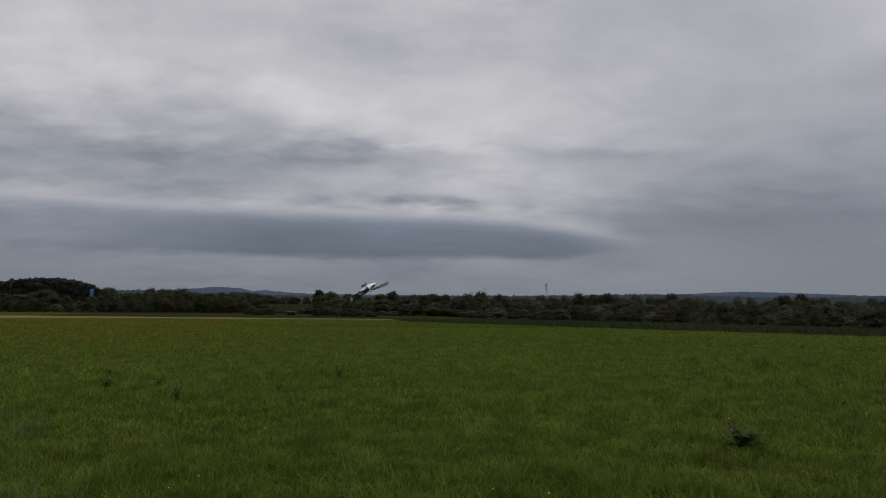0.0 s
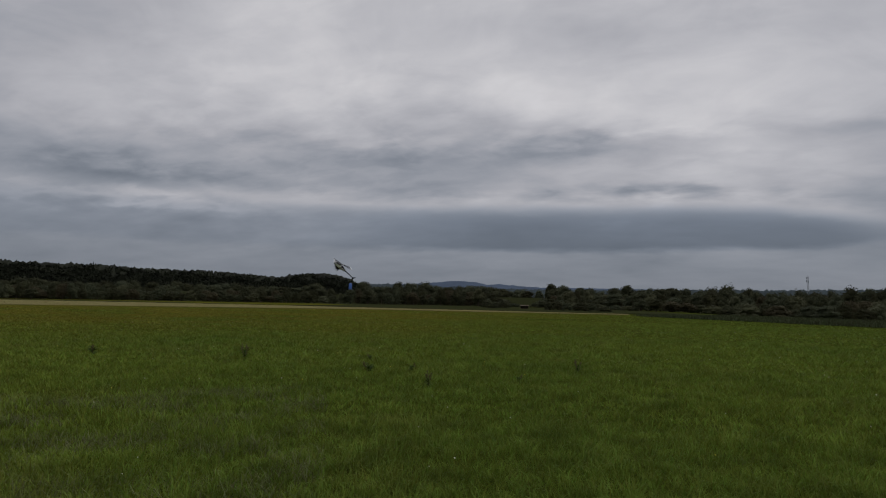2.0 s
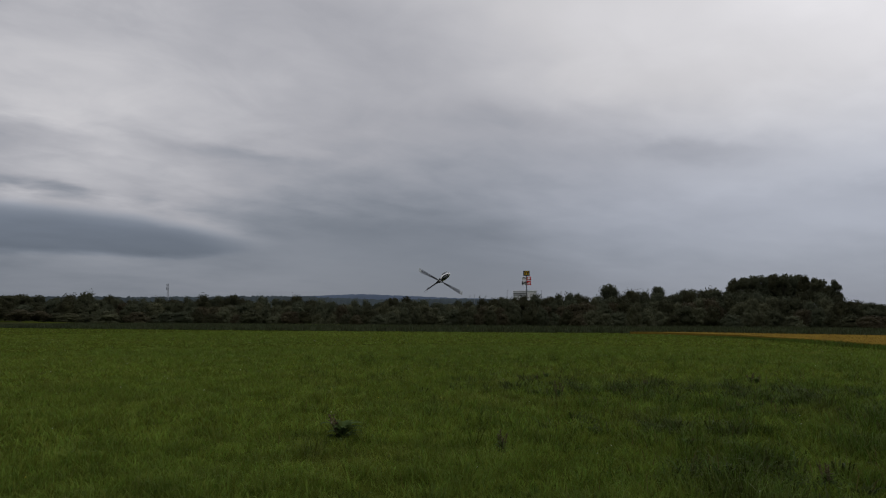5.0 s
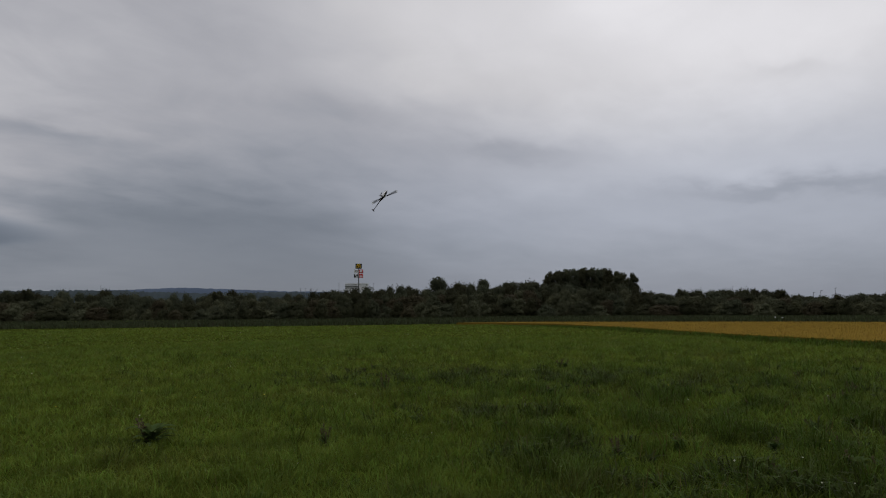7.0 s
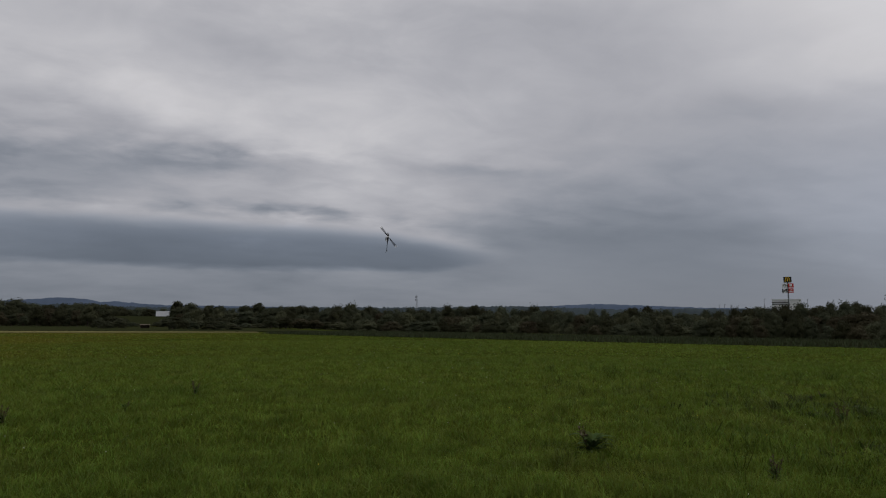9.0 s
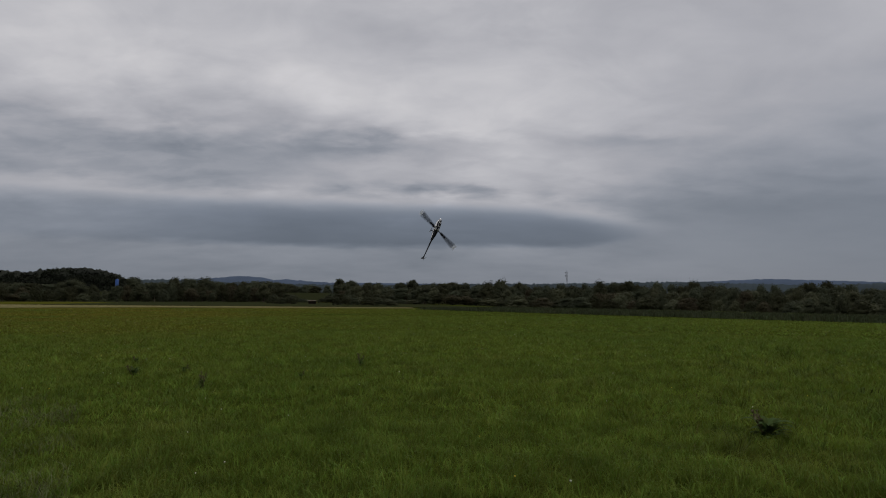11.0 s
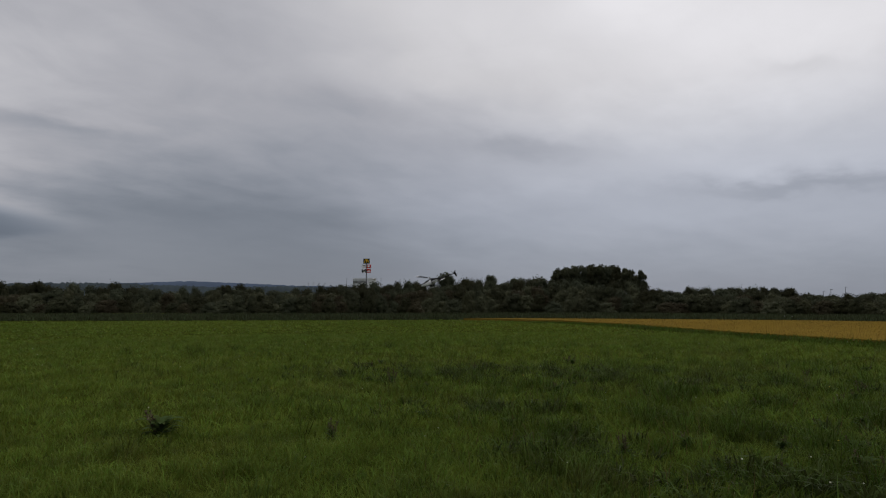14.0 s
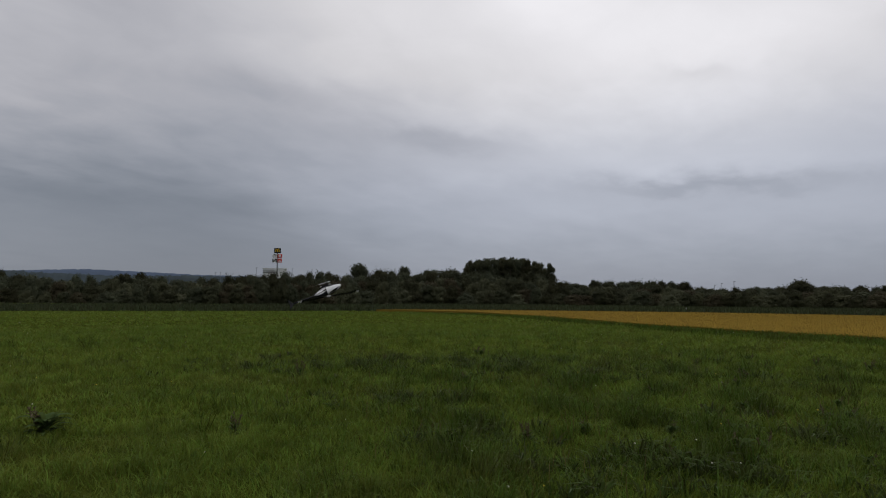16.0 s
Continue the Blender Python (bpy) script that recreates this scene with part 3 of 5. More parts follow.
def build_grass():
    rng = np.random.default_rng(11)
    vs, ts, off = [], [], 0
    for r0, r1, count, h, w in ((3.5, 9, 70000, 0.10, 0.008), (9, 17, 100000, 0.11, 0.013), (17, 32, 190000, 0.10, 0.024), (32, 60, 130000, 0.07, 0.045), (60, 105, 60000, 0.06, 0.09)):
        x, y = strew(rng, count, r0, r1)
        ok = ~inside(x, y, WHEAT) & ~inside(x, y, MAIZE) & ~inside(x, y, STUBBLE)
        x, y = x[ok], y[ok]
        p = patchy(x, y, 2.2, 3) * 0.6 + patchy(x, y, 9.0, 4) * 0.4
        hh = h * (0.45 + 0.7 * p + 0.5 * patchy(x, y, 0.8, 6) ** 2) * rng.uniform(0.6, 1.3, len(x))
        v, t = blades(rng, x, y, hh, w * rng.uniform(0.6, 1.4, len(x)) * (1.0 if r0 < 17 else 1.5), 1.5, None, 2 if r0 < 17 else 1)
        vs.append(v)
        ts.append(t + off)
        off += len(v)
    # the nearer meadow grows in tussocks with hollows between them
    for r0, r1, count, per, h, w in ((3.5, 9, 8500, 14, 0.15, 0.007), (9, 18, 9000, 10, 0.14, 0.012)):
        x, y = strew(rng, count, r0, r1)
        ok = (patchy(x, y, 0.9, 12) * 0.6 + patchy(x, y, 3.0, 13) * 0.4 + rng.uniform(-0.25, 0.25, len(x)) > 0.38) & (rng.uniform(0, 1, len(x)) > 0.85 * rank(x, y))
        x, y = x[ok], y[ok]
        v, t = tufts(rng, x, y, per, rng.uniform(0.03, 0.10, len(x)), h * (0.55 + 0.75 * patchy(x, y, 2.2, 3)) * rng.uniform(0.7, 1.2, len(x)), w, 1.3)
        vs.append(v)
        ts.append(t + off)
        off += len(v)
    me = raw_mesh("grass", np.concatenate(vs), np.concatenate(ts), M["grass"])
    tagged(new("grass", me), "lush uneven green meadow grass, uncut", "grass", kind="stuff")
    # the ranker growth of the rough corner, its green darkened for shade between tussocks
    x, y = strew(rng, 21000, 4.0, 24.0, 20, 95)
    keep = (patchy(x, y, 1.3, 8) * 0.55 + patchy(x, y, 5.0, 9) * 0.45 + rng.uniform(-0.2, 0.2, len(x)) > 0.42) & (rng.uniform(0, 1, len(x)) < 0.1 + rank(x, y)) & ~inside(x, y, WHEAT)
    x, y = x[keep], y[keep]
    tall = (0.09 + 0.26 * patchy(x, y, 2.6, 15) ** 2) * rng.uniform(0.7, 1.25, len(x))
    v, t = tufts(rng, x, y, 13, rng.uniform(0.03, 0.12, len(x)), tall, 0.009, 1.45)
    tagged(new("rank_grass", raw_mesh("rank_grass", v, t, M["rough_shade_grass"])), "tall rank grass in arching tussocks, its dull green darkened for shade between blades", "grass", kind="stuff")
    # broad-leaved weeds: a drift across the corner, another nearer the path, and single clumps
    spots = [(54, 14.5, 5.5, 1.6, 330), (66, 13.2, 4.2, 1.5, 250), (43, 13.8, 2.6, 0.8, 90), (71, 6.2, 1.7, 0.7, 150), (58, 7.4, 0.8, 0.4, 45), (50, 9.6, 1.2, 0.5, 50), (82, 8.5, 2.0, 1.0, 90)]
    wx, wy = [], []
    for az, d, across, along, count in spots:
        p = bearing(az, d)
        u, v = rng.normal(0, across * 0.5, count), rng.normal(0, along * 0.5, count)
        ca, sa = math.cos(radians(az)), math.sin(radians(az))
        wx.append(p.x + u * ca + v * sa)
        wy.append(p.y - u * sa + v * ca)
    x, y = np.concatenate(wx), np.concatenate(wy)
    keep = patchy(x, y, 1.5, 33) > 0.35
    x, y = x[keep], y[keep]
    v, t = tufts(rng, x, y, 16, rng.uniform(0.05, 0.16, len(x)), (0.11 + 0.13 * patchy(x, y, 2.0, 34)) * rng.uniform(0.6, 1.3, len(x)), 0.020, 1.7)
    tagged(new("broad_weeds", raw_mesh("broad_weeds", v, t, M["herb"])), "dark broad-leaved weeds in drifts among the grass", "weeds", kind="stuff")
    # dry brown stalks standing above it
    x, y = strew(rng, 9000, 4.5, 24.0, 15, 95)
    keep = (patchy(x, y, 3.4, 18) > 0.6) & (rng.uniform(0, 1, len(x)) < 0.03 + 0.7 * rank(x, y)) & ~inside(x, y, WHEAT)
    x, y = x[keep], y[keep]
    v, t = blades(rng, x, y, rng.uniform(0.16, 0.32, len(x)), rng.uniform(0.004, 0.008, len(x)), 0.7)
    tagged(new("dry_stalks", raw_mesh("dry_stalks", v, t, M["seed_stalk"])), "thin dry brown seed stalks among the grass", "grass", kind="stuff")
    # bleached, thin grass on a poorer patch of the meadow
    x, y = strew(rng, 16000, 5.0, 12.0, -62, -30)
    keep = patchy(x, y, 2.4, 41) * 0.7 + rng.uniform(0, 0.6, len(x)) > 0.72
    x, y = x[keep], y[keep]
    v, t = blades(rng, x, y, rng.uniform(0.08, 0.17, len(x)), rng.uniform(0.004, 0.008, len(x)), 1.6)
    tagged(new("bleached_grass", raw_mesh("bleached_grass", v, t, M["bleached"])), "thin bleached grass on a poorer patch", "grass", kind="stuff")
    # uncut margin along the wheat; its dark colour also stands for the crop's shadow
    edge = WHEAT[1:8]
    f = rng.uniform(0, len(edge) - 1.001, 14000)
    k = f.astype(int)
    ex, ey = np.array(edge).T
    x = ex[k] + (ex[k + 1] - ex[k]) * (f - k)
    y = ey[k] + (ey[k + 1] - ey[k]) * (f - k)
    out = (rng.uniform(0, 1, len(x)) ** 1.6 * 2.6 - 0.25) / np.hypot(x, y)
    x, y = x * (1 - out), y * (1 - out)
    v, t = blades(rng, x, y, rng.uniform(0.10, 0.26, len(x)) * np.clip((np.degrees(np.arctan2(x, y)) - 50) / 12, 0.2, 1), rng.uniform(0.02, 0.04, len(x)), 0.8)
    tagged(new("margin_grass", raw_mesh("margin_grass", v, t, M["rough_shade_grass"])), "tall uncut grass along the wheat, dark also for the shadow under the crop", "grass", kind="stuff")
    # clover and buttercups
    for name, count, mat, label in (("clover_flowers", 420, M["flower"], "scattered small white clover flowers"), ("buttercups", 260, M["yellow_flower"], "scattered small yellow meadow flowers")):
        x, y = strew(rng, count * 3, 5.0, 45.0)
        keep = (patchy(x, y, 6.0, 21 + count) > 0.6) & ~inside(x, y, WHEAT)
        x, y = x[keep][:count], y[keep][:count]
        z = rng.uniform(0.12, 0.24, len(x))
        s = rng.uniform(0.006, 0.011, len(x))[:, None]
        c = np.stack([x, y, z], -1)
        e = np.eye(3)
        oct6 = np.stack([c + e[0] * s, c + e[1] * s, c - e[0] * s, c - e[1] * s, c + e[2] * s, c - e[2] * s], 1).reshape(-1, 3)
        o = np.arange(len(x))[:, None] * 6
        tri = np.concatenate([o + [a, b, 4] for a, b in ((0, 1), (1, 2), (2, 3), (3, 0))] + [o + [b, a, 5] for a, b in ((0, 1), (1, 2), (2, 3), (3, 0))], 0)
        tagged(new(name, raw_mesh(name, oct6, tri, mat)), label, "flowers", kind="stuff")


def ridge(name, dist, depth, profile, mat, label, rough, seed, kind="structure", wood=0.0):
    """A hill that follows a skyline of (bearing, height angle), with a wooded, uneven crest."""
    rng = np.random.default_rng(seed)
    az0, az1 = profile[0][0], profile[-1][0]
    n = int((az1 - az0) / (rough[1])) + 1
    az = np.linspace(az0, az1, n)
    el = np.interp(az, [p[0] for p in profile], [p[1] for p in profile])
    top = EYE + dist * np.tan(np.radians(el)) + rng.normal(0, rough[0], n)
    rows = [(-0.5, 0.0), (-0.25, 0.45), (-0.1, 0.8), (0.0, 1.0), (0.2, 0.8), (0.6, 0.0)]
    verts = []
    for dd, hh in rows:
        d = dist + depth * dd
        z = -3 + (top + 3) * hh + (rng.normal(0, rough[0] * 0.8, n) if 0 < hh < 1 else 0)
        verts.append(np.stack([d * np.sin(np.radians(az)), d * np.cos(np.radians(az)), z], -1))
    verts = np.concatenate(verts)
    i, j = np.meshgrid(np.arange(len(rows) - 1), np.arange(n - 1), indexing="ij")
    faces = np.stack([i * n + j, i * n + j + 1, (i + 1) * n + j + 1, (i + 1) * n + j], -1).reshape(-1, 4)
    ob = new(name, raw_mesh(name, verts, faces, mat, True))
    return tagged(ob, label, "hill", kind=kind)


def build_hills():
    ridge("backdrop_hills", 4300, 900, [(-60, 0.89), (-30, 1.34), (-24.5, 1.44), (-22, 1.59), (-19.5, 1.85), (-17.5, 1.77), (-16.4, 1.54), (-15.6, 1.64), (-14.6, 1.54), (-12, 1.39), (-6, 1.37), (6, 1.29), (14, 1.39), (20, 1.51), (25, 1.71), (28, 1.59), (33, 1.36), (40, 1.19), (55, 0.6), (64, 0.2), (95, -0.1)], M["hill"], "far wooded hills on the horizon, blue-grey from haze put into their colour", (1.2, 0.25), 1)
    ridge("backdrop_woodland", 2400, 500, [(-32, 1.09), (-27, 1.42), (-23, 1.51), (-20.5, 1.34), (-16, 1.24), (-8, 1.19), (2, 1.33), (10, 1.39), (17.5, 1.53), (21, 1.47), (26, 1.24), (34, 1.29), (37, 1.19), (45, 0.9), (60, 0.3), (95, -0.1)], M["hill_near"], "distant dark woodland on low hills, its colour tinted with haze", (1.8, 0.12), 2)
    crest = [(-90, 2.73), (-70, 2.73), (-52, 2.41), (-48.6, 2.41), (-44.7, 2.23), (-40.6, 2.19), (-37, 2.03), (-34.8, 1.81), (-33.2, 2.13), (-31.6, 2.27), (-29.8, 2.13), (-28.6, 1.83), (-27.4, 1.13), (-26, 0.33)]
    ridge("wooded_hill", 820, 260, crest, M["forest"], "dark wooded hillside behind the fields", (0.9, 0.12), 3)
    # crowns of the wood on the hill
    rng = np.random.default_rng(31)
    count = 2600
    az = rng.uniform(-75, -28, count)
    f = rng.uniform(0, 1, count) ** 0.7
    el = np.interp(az, [p[0] for p in crest], [p[1] for p in crest])
    d = 820 - 110 * (1 - f)
    z = -1 + (EYE + 820 * np.tan(np.radians(el)) - 1) * (0.35 + 0.65 * f) - 1.0
    vs, ts, off = [], [], 0
    for i in range(count):
        k = 26
        r = rng.uniform(2.2, 4.6)
        c = np.array([d[i] * math.sin(radians(az[i])), d[i] * math.cos(radians(az[i])), z[i]])
        u = rng.normal(size=(k, 3))
        u /= np.linalg.norm(u, axis=1)[:, None]
        p = c + u * r * rng.uniform(0.6, 1.0, (k, 1)) * [1, 1, 0.75]
        t1 = rng.normal(size=(k, 3)) * 1.1
        t2 = rng.normal(size=(k, 3)) * 1.1
        vs.append(np.stack([p - t1, p + t2, p + t1 * 0.7 - t2 * 0.6], 1).reshape(-1, 3))
        ts.append(np.arange(k * 3).reshape(-1, 3) + off)
        off += k * 3
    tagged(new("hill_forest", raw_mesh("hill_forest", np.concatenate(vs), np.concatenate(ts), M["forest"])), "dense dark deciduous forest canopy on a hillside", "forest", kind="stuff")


build_ground()
build_crops()
build_hills()


# ---- trees ----
def tree(name, seed, shape, mat, label, category="tree", leaves=1500, size=0.34, height=8.0, width=7.0, bare=0.25):
    """A tree of unit design: tapered trunk, limbs, and a crown of many small leaf clumps in lobes."""
    rng = np.random.default_rng(seed)
    root = new(name)
    trunk_h = height * bare + 0.25 * height
    lobes = []
    count = {"round": 26, "wide": 30, "bush": 30, "poplar": 17}[shape]
    for i in range(count):
        a = rng.uniform(0, 2 * np.pi)
        f = (i + 0.5) / count
        if shape == "poplar":
            up = rng.uniform(0.0, 1.0)
            q = math.sqrt(rng.uniform(0.05, 1.0)) * math.sin(math.pi * (0.18 + 0.68 * up))
            c = np.array([math.cos(a) * width * 0.32 * q, math.sin(a) * width * 0.32 * q, height * (bare + 0.12 + (0.78 - bare) * up)])
            r = width * rng.uniform(0.15, 0.22)
        elif shape == "bush":
            # lobes spread over a dome that comes down to the ground
            up = 0.02 + 0.96 * (i * 0.618034 % 1.0)
            q = math.cos(up * math.pi / 2) ** 0.75 * rng.uniform(0.75, 1.0)
            c = np.array([math.cos(a) * width * 0.34 * q, math.sin(a) * width * 0.34 * q, height * (0.12 + 0.66 * math.sin(up * math.pi / 2)) * rng.uniform(0.85, 1.06)])
            r = width * rng.uniform(0.13, 0.21)
        else:
            spread = 0.37 if shape == "wide" else 0.33
            up = 0.02 + 0.96 * (i * 0.618034 % 1.0)
            q = math.cos(up * math.pi / 2) ** 0.7 * rng.uniform(0.7, 1.0)
            c = np.array([math.cos(a) * width * spread * q, math.sin(a) * width * spread * q, height * (0.22 + 0.60 * math.sin(up * math.pi / 2) * rng.uniform(0.86, 1.04))])
            r = width * rng.uniform(0.13, 0.20)
        lobes.append((c, r))
    if shape != "poplar":
        # the body of the crown, behind the lobes
        lobes.append((np.array([0.0, 0.0, height * 0.46]), width * (0.40 if shape == "bush" else 0.37)))
    # trunk and limbs
    bm = bmesh.new()
    bend = rng.normal(0, 0.02 * height, 2)
    rod(bm, (0, 0, -0.5), (bend[0] * 0.5, bend[1] * 0.5, trunk_h * 0.5), 0.035 * height, 0.026 * height, 8)
    rod(bm, (bend[0] * 0.5, bend[1] * 0.5, trunk_h * 0.5 - 0.02), (bend[0], bend[1], trunk_h), 0.026 * height, 0.016 * height, 8)
    part("trunk", bm, M["bark"], root)
    for c, r in lobes[: 2 if shape == "bush" else 4]:
        bm = bmesh.new()
        s = Vector((bend[0] * 0.6, bend[1] * 0.6, trunk_h * rng.uniform(0.5, 0.95)))
        e = Vector(c)
        m = (s + e) / 2 + Vector((0, 0, -0.04 * height))
        rod(bm, s, m, 0.012 * height, 0.008 * height, 6)
        rod(bm, m, e, 0.008 * height, 0.003 * height, 6)
        part("limb", bm, M["bark"], root)
    # crown
    vs = []
    share = np.array([r ** 2 for _, r in lobes])
    share = (share / share.sum() * leaves).astype(int)
    for (c, r), k in zip(lobes, share):
        u = rng.normal(size=(k, 3))
        u /= np.linalg.norm(u, axis=1)[:, None]
        rad = r * (0.58 + 0.46 * rng.uniform(0, 1, (k, 1)) ** 0.8)
        lump = 1 + 0.22 * np.sin(u[:, :1] * 7 + seed) * np.cos(u[:, 1:2] * 6 + seed * 2)
        p = c + u * rad * lump * [1, 1, 0.85]
        s = size * rng.uniform(0.5, 1.25, (k, 1))
        nrm = u + rng.normal(0, 0.4, (k, 3))
        t1 = np.cross(nrm, rng.normal(size=(k, 3)))
        t1 /= np.linalg.norm(t1, axis=1)[:, None] + 1e-9
        t2 = np.cross(nrm, t1)
        t2 /= np.linalg.norm(t2, axis=1)[:, None] + 1e-9
        vs.append(np.stack([p - t1 * s, p - t2 * s * 0.6, p + t1 * s, p + t2 * s * 0.6], 1).reshape(-1, 3))
    v = np.concatenate(vs)
    quads = np.arange(len(v)).reshape(-1, 4)
    tris = np.concatenate([quads[:, :3], quads[:, [0, 2, 3]]])
    # shaded inner boughs behind the leaves
    ball = bmesh.new()
    bmesh.ops.create_icosphere(ball, subdivisions=1, radius=1.0)
    unit = np.array([q.co[:] for q in ball.verts])
    shell = np.array([[q.index for q in f.verts] for f in ball.faces])
    ball.free()
    inner, skins = [v], [tris]
    off = len(v)
    for c, r in lobes:
        bump = 0.62 + 0.16 * np.sin(unit[:, :1] * 6 + seed) * np.cos(unit[:, 1:2] * 5 + r) + rng.normal(0, 0.05, (len(unit), 1))
        inner.append(c + unit * r * bump * [1, 1, 0.85])
        skins.append(shell + off)
        off += len(unit)
    v = np.concatenate(inner)
    v[:, 2] = np.maximum(v[:, 2], -0.3)
    crown = new("crown", raw_mesh("crown", v, np.concatenate(skins), mat))
    crown.parent = root
    return tagged(root, label, category)


PROTO = {}


def protos():
    spec = [
        ("round_tree", "round", "leaf", "dark green round-crowned deciduous tree in the tree belt", "tree", 3000, 8.0, 7.0, 0.2),
        ("round_tree", "round", "leaf", "dark green round-crowned deciduous tree in the tree belt", "tree", 3000, 8.0, 6.0, 0.25),
        ("wide_tree", "wide", "leaf", "broad dark deciduous tree with an uneven crown", "tree", 3300, 8.0, 9.0, 0.2),
        ("wide_tree", "wide", "leaf", "broad dark deciduous tree with an uneven crown", "tree", 3300, 8.0, 8.0, 0.15),
        ("tall_tree", "poplar", "leaf", "tall dark poplar with a loose crown on a bare trunk", "tree", 2600, 10.0, 4.4, 0.42),
        ("tall_tree", "poplar", "leaf", "tall dark poplar with a loose crown on a bare trunk", "tree", 2600, 10.0, 5.2, 0.46),
        ("bush", "bush", "leaf", "dense dark green bush at the wood's edge", "bush", 3000, 6.2, 6.0, 0.0),
        ("bush", "bush", "leaf", "dense dark green bush at the wood's edge", "bush", 3000, 6.2, 5.4, 0.0),
        ("willow_bush", "bush", "willow", "grey-green willow bush at the wood's edge", "bush", 3000, 6.0, 6.0, 0.0),
        ("willow_bush", "bush", "willow", "grey-green willow bush at the wood's edge", "bush", 3000, 6.0, 5.2, 0.0),
        ("russet_bush", "bush", "russet", "brownish bush at the wood's edge", "bush", 3000, 6.0, 5.6, 0.0),
    ]
    for i, (name, shape, mat, label, cat, leaves, h, w, bare) in enumerate(spec):
        t = tree(name, 100 + i, shape, M[mat], label, cat, leaves, 0.16 * h / 8 + 0.05, h, w, bare)
        PROTO.setdefault(name, []).append([t, h, w, False])


def plant(rng, name, az, dist, top_el, width_deg, pick=None, group="trees of the belt"):
    """Stand a tree of that kind at a bearing so that its top reaches the given height angle."""
    kinds = PROTO[name]
    entry = kinds[rng.integers(len(kinds)) if pick is None else pick]
    t, h, w, used = entry
    p = bearing(az, dist)
    gz = float(ground_z(p.x, p.y))
    tall = at_height(top_el, dist) - gz
    wide = 2 * dist * math.tan(radians(width_deg / 2))
    sz, sx = max(tall, 0.8) / (h * 0.97), wide / w
    m = Matrix.Translation((p.x, p.y, gz)) @ Matrix.Rotation(rng.uniform(0, 6.28), 4, "Z") @ Matrix.Diagonal((sx, sx, sz, 1))
    if used:
        ob = copy_thing(t, m @ Matrix.Diagonal((1 / t.scale[0], 1 / t.scale[1], 1 / t.scale[2], 1)))
    else:
        t.matrix_basis = m
        entry[3] = True
        ob = t
    tagged(ob, group=group)
    return ob


protos()
# the first of each kind is laid out at unit size, so copies take their own scale
SKYLINE = [(-60, 1.20), (-50, 1.25), (-40, 1.20), (-32, 1.20), (-27.2, 1.42), (-24, 1.58), (-20, 1.60), (-16.2, 1.52), (-15.2, 0.55), (-11.6, 0.50), (-11.2, 1.33), (-9, 1.43), (-6, 1.38), (0, 1.48), (8, 1.48), (14, 1.58), (17, 1.43), (21, 1.35), (25, 1.15), (28, 1.30), (31, 1.20), (36, 1.30), (37.5, 1.45), (39, 1.62), (42, 1.72), (48, 1.75), (53, 1.85), (56, 1.90), (63, 1.60), (65.4, 0.95), (69.5, 0.95), (73.5, 1.00), (76, 0.40), (80, 0.48), (84, 0.60), (88, 0.50), (95, 0.60)]
BELT = [(-60, 300), (-25, 290), (-16, 280), (-11, 240), (-5, 205), (5, 180), (20, 160), (40, 150), (60, 140), (75, 130), (95, 125)]


def belt(az):
    return float(np.interp(az, [p[0] for p in BELT], [p[1] for p in BELT]))


def skyline(az):
    return float(np.interp(az, [p[0] for p in SKYLINE], [p[1] for p in SKYLINE]))


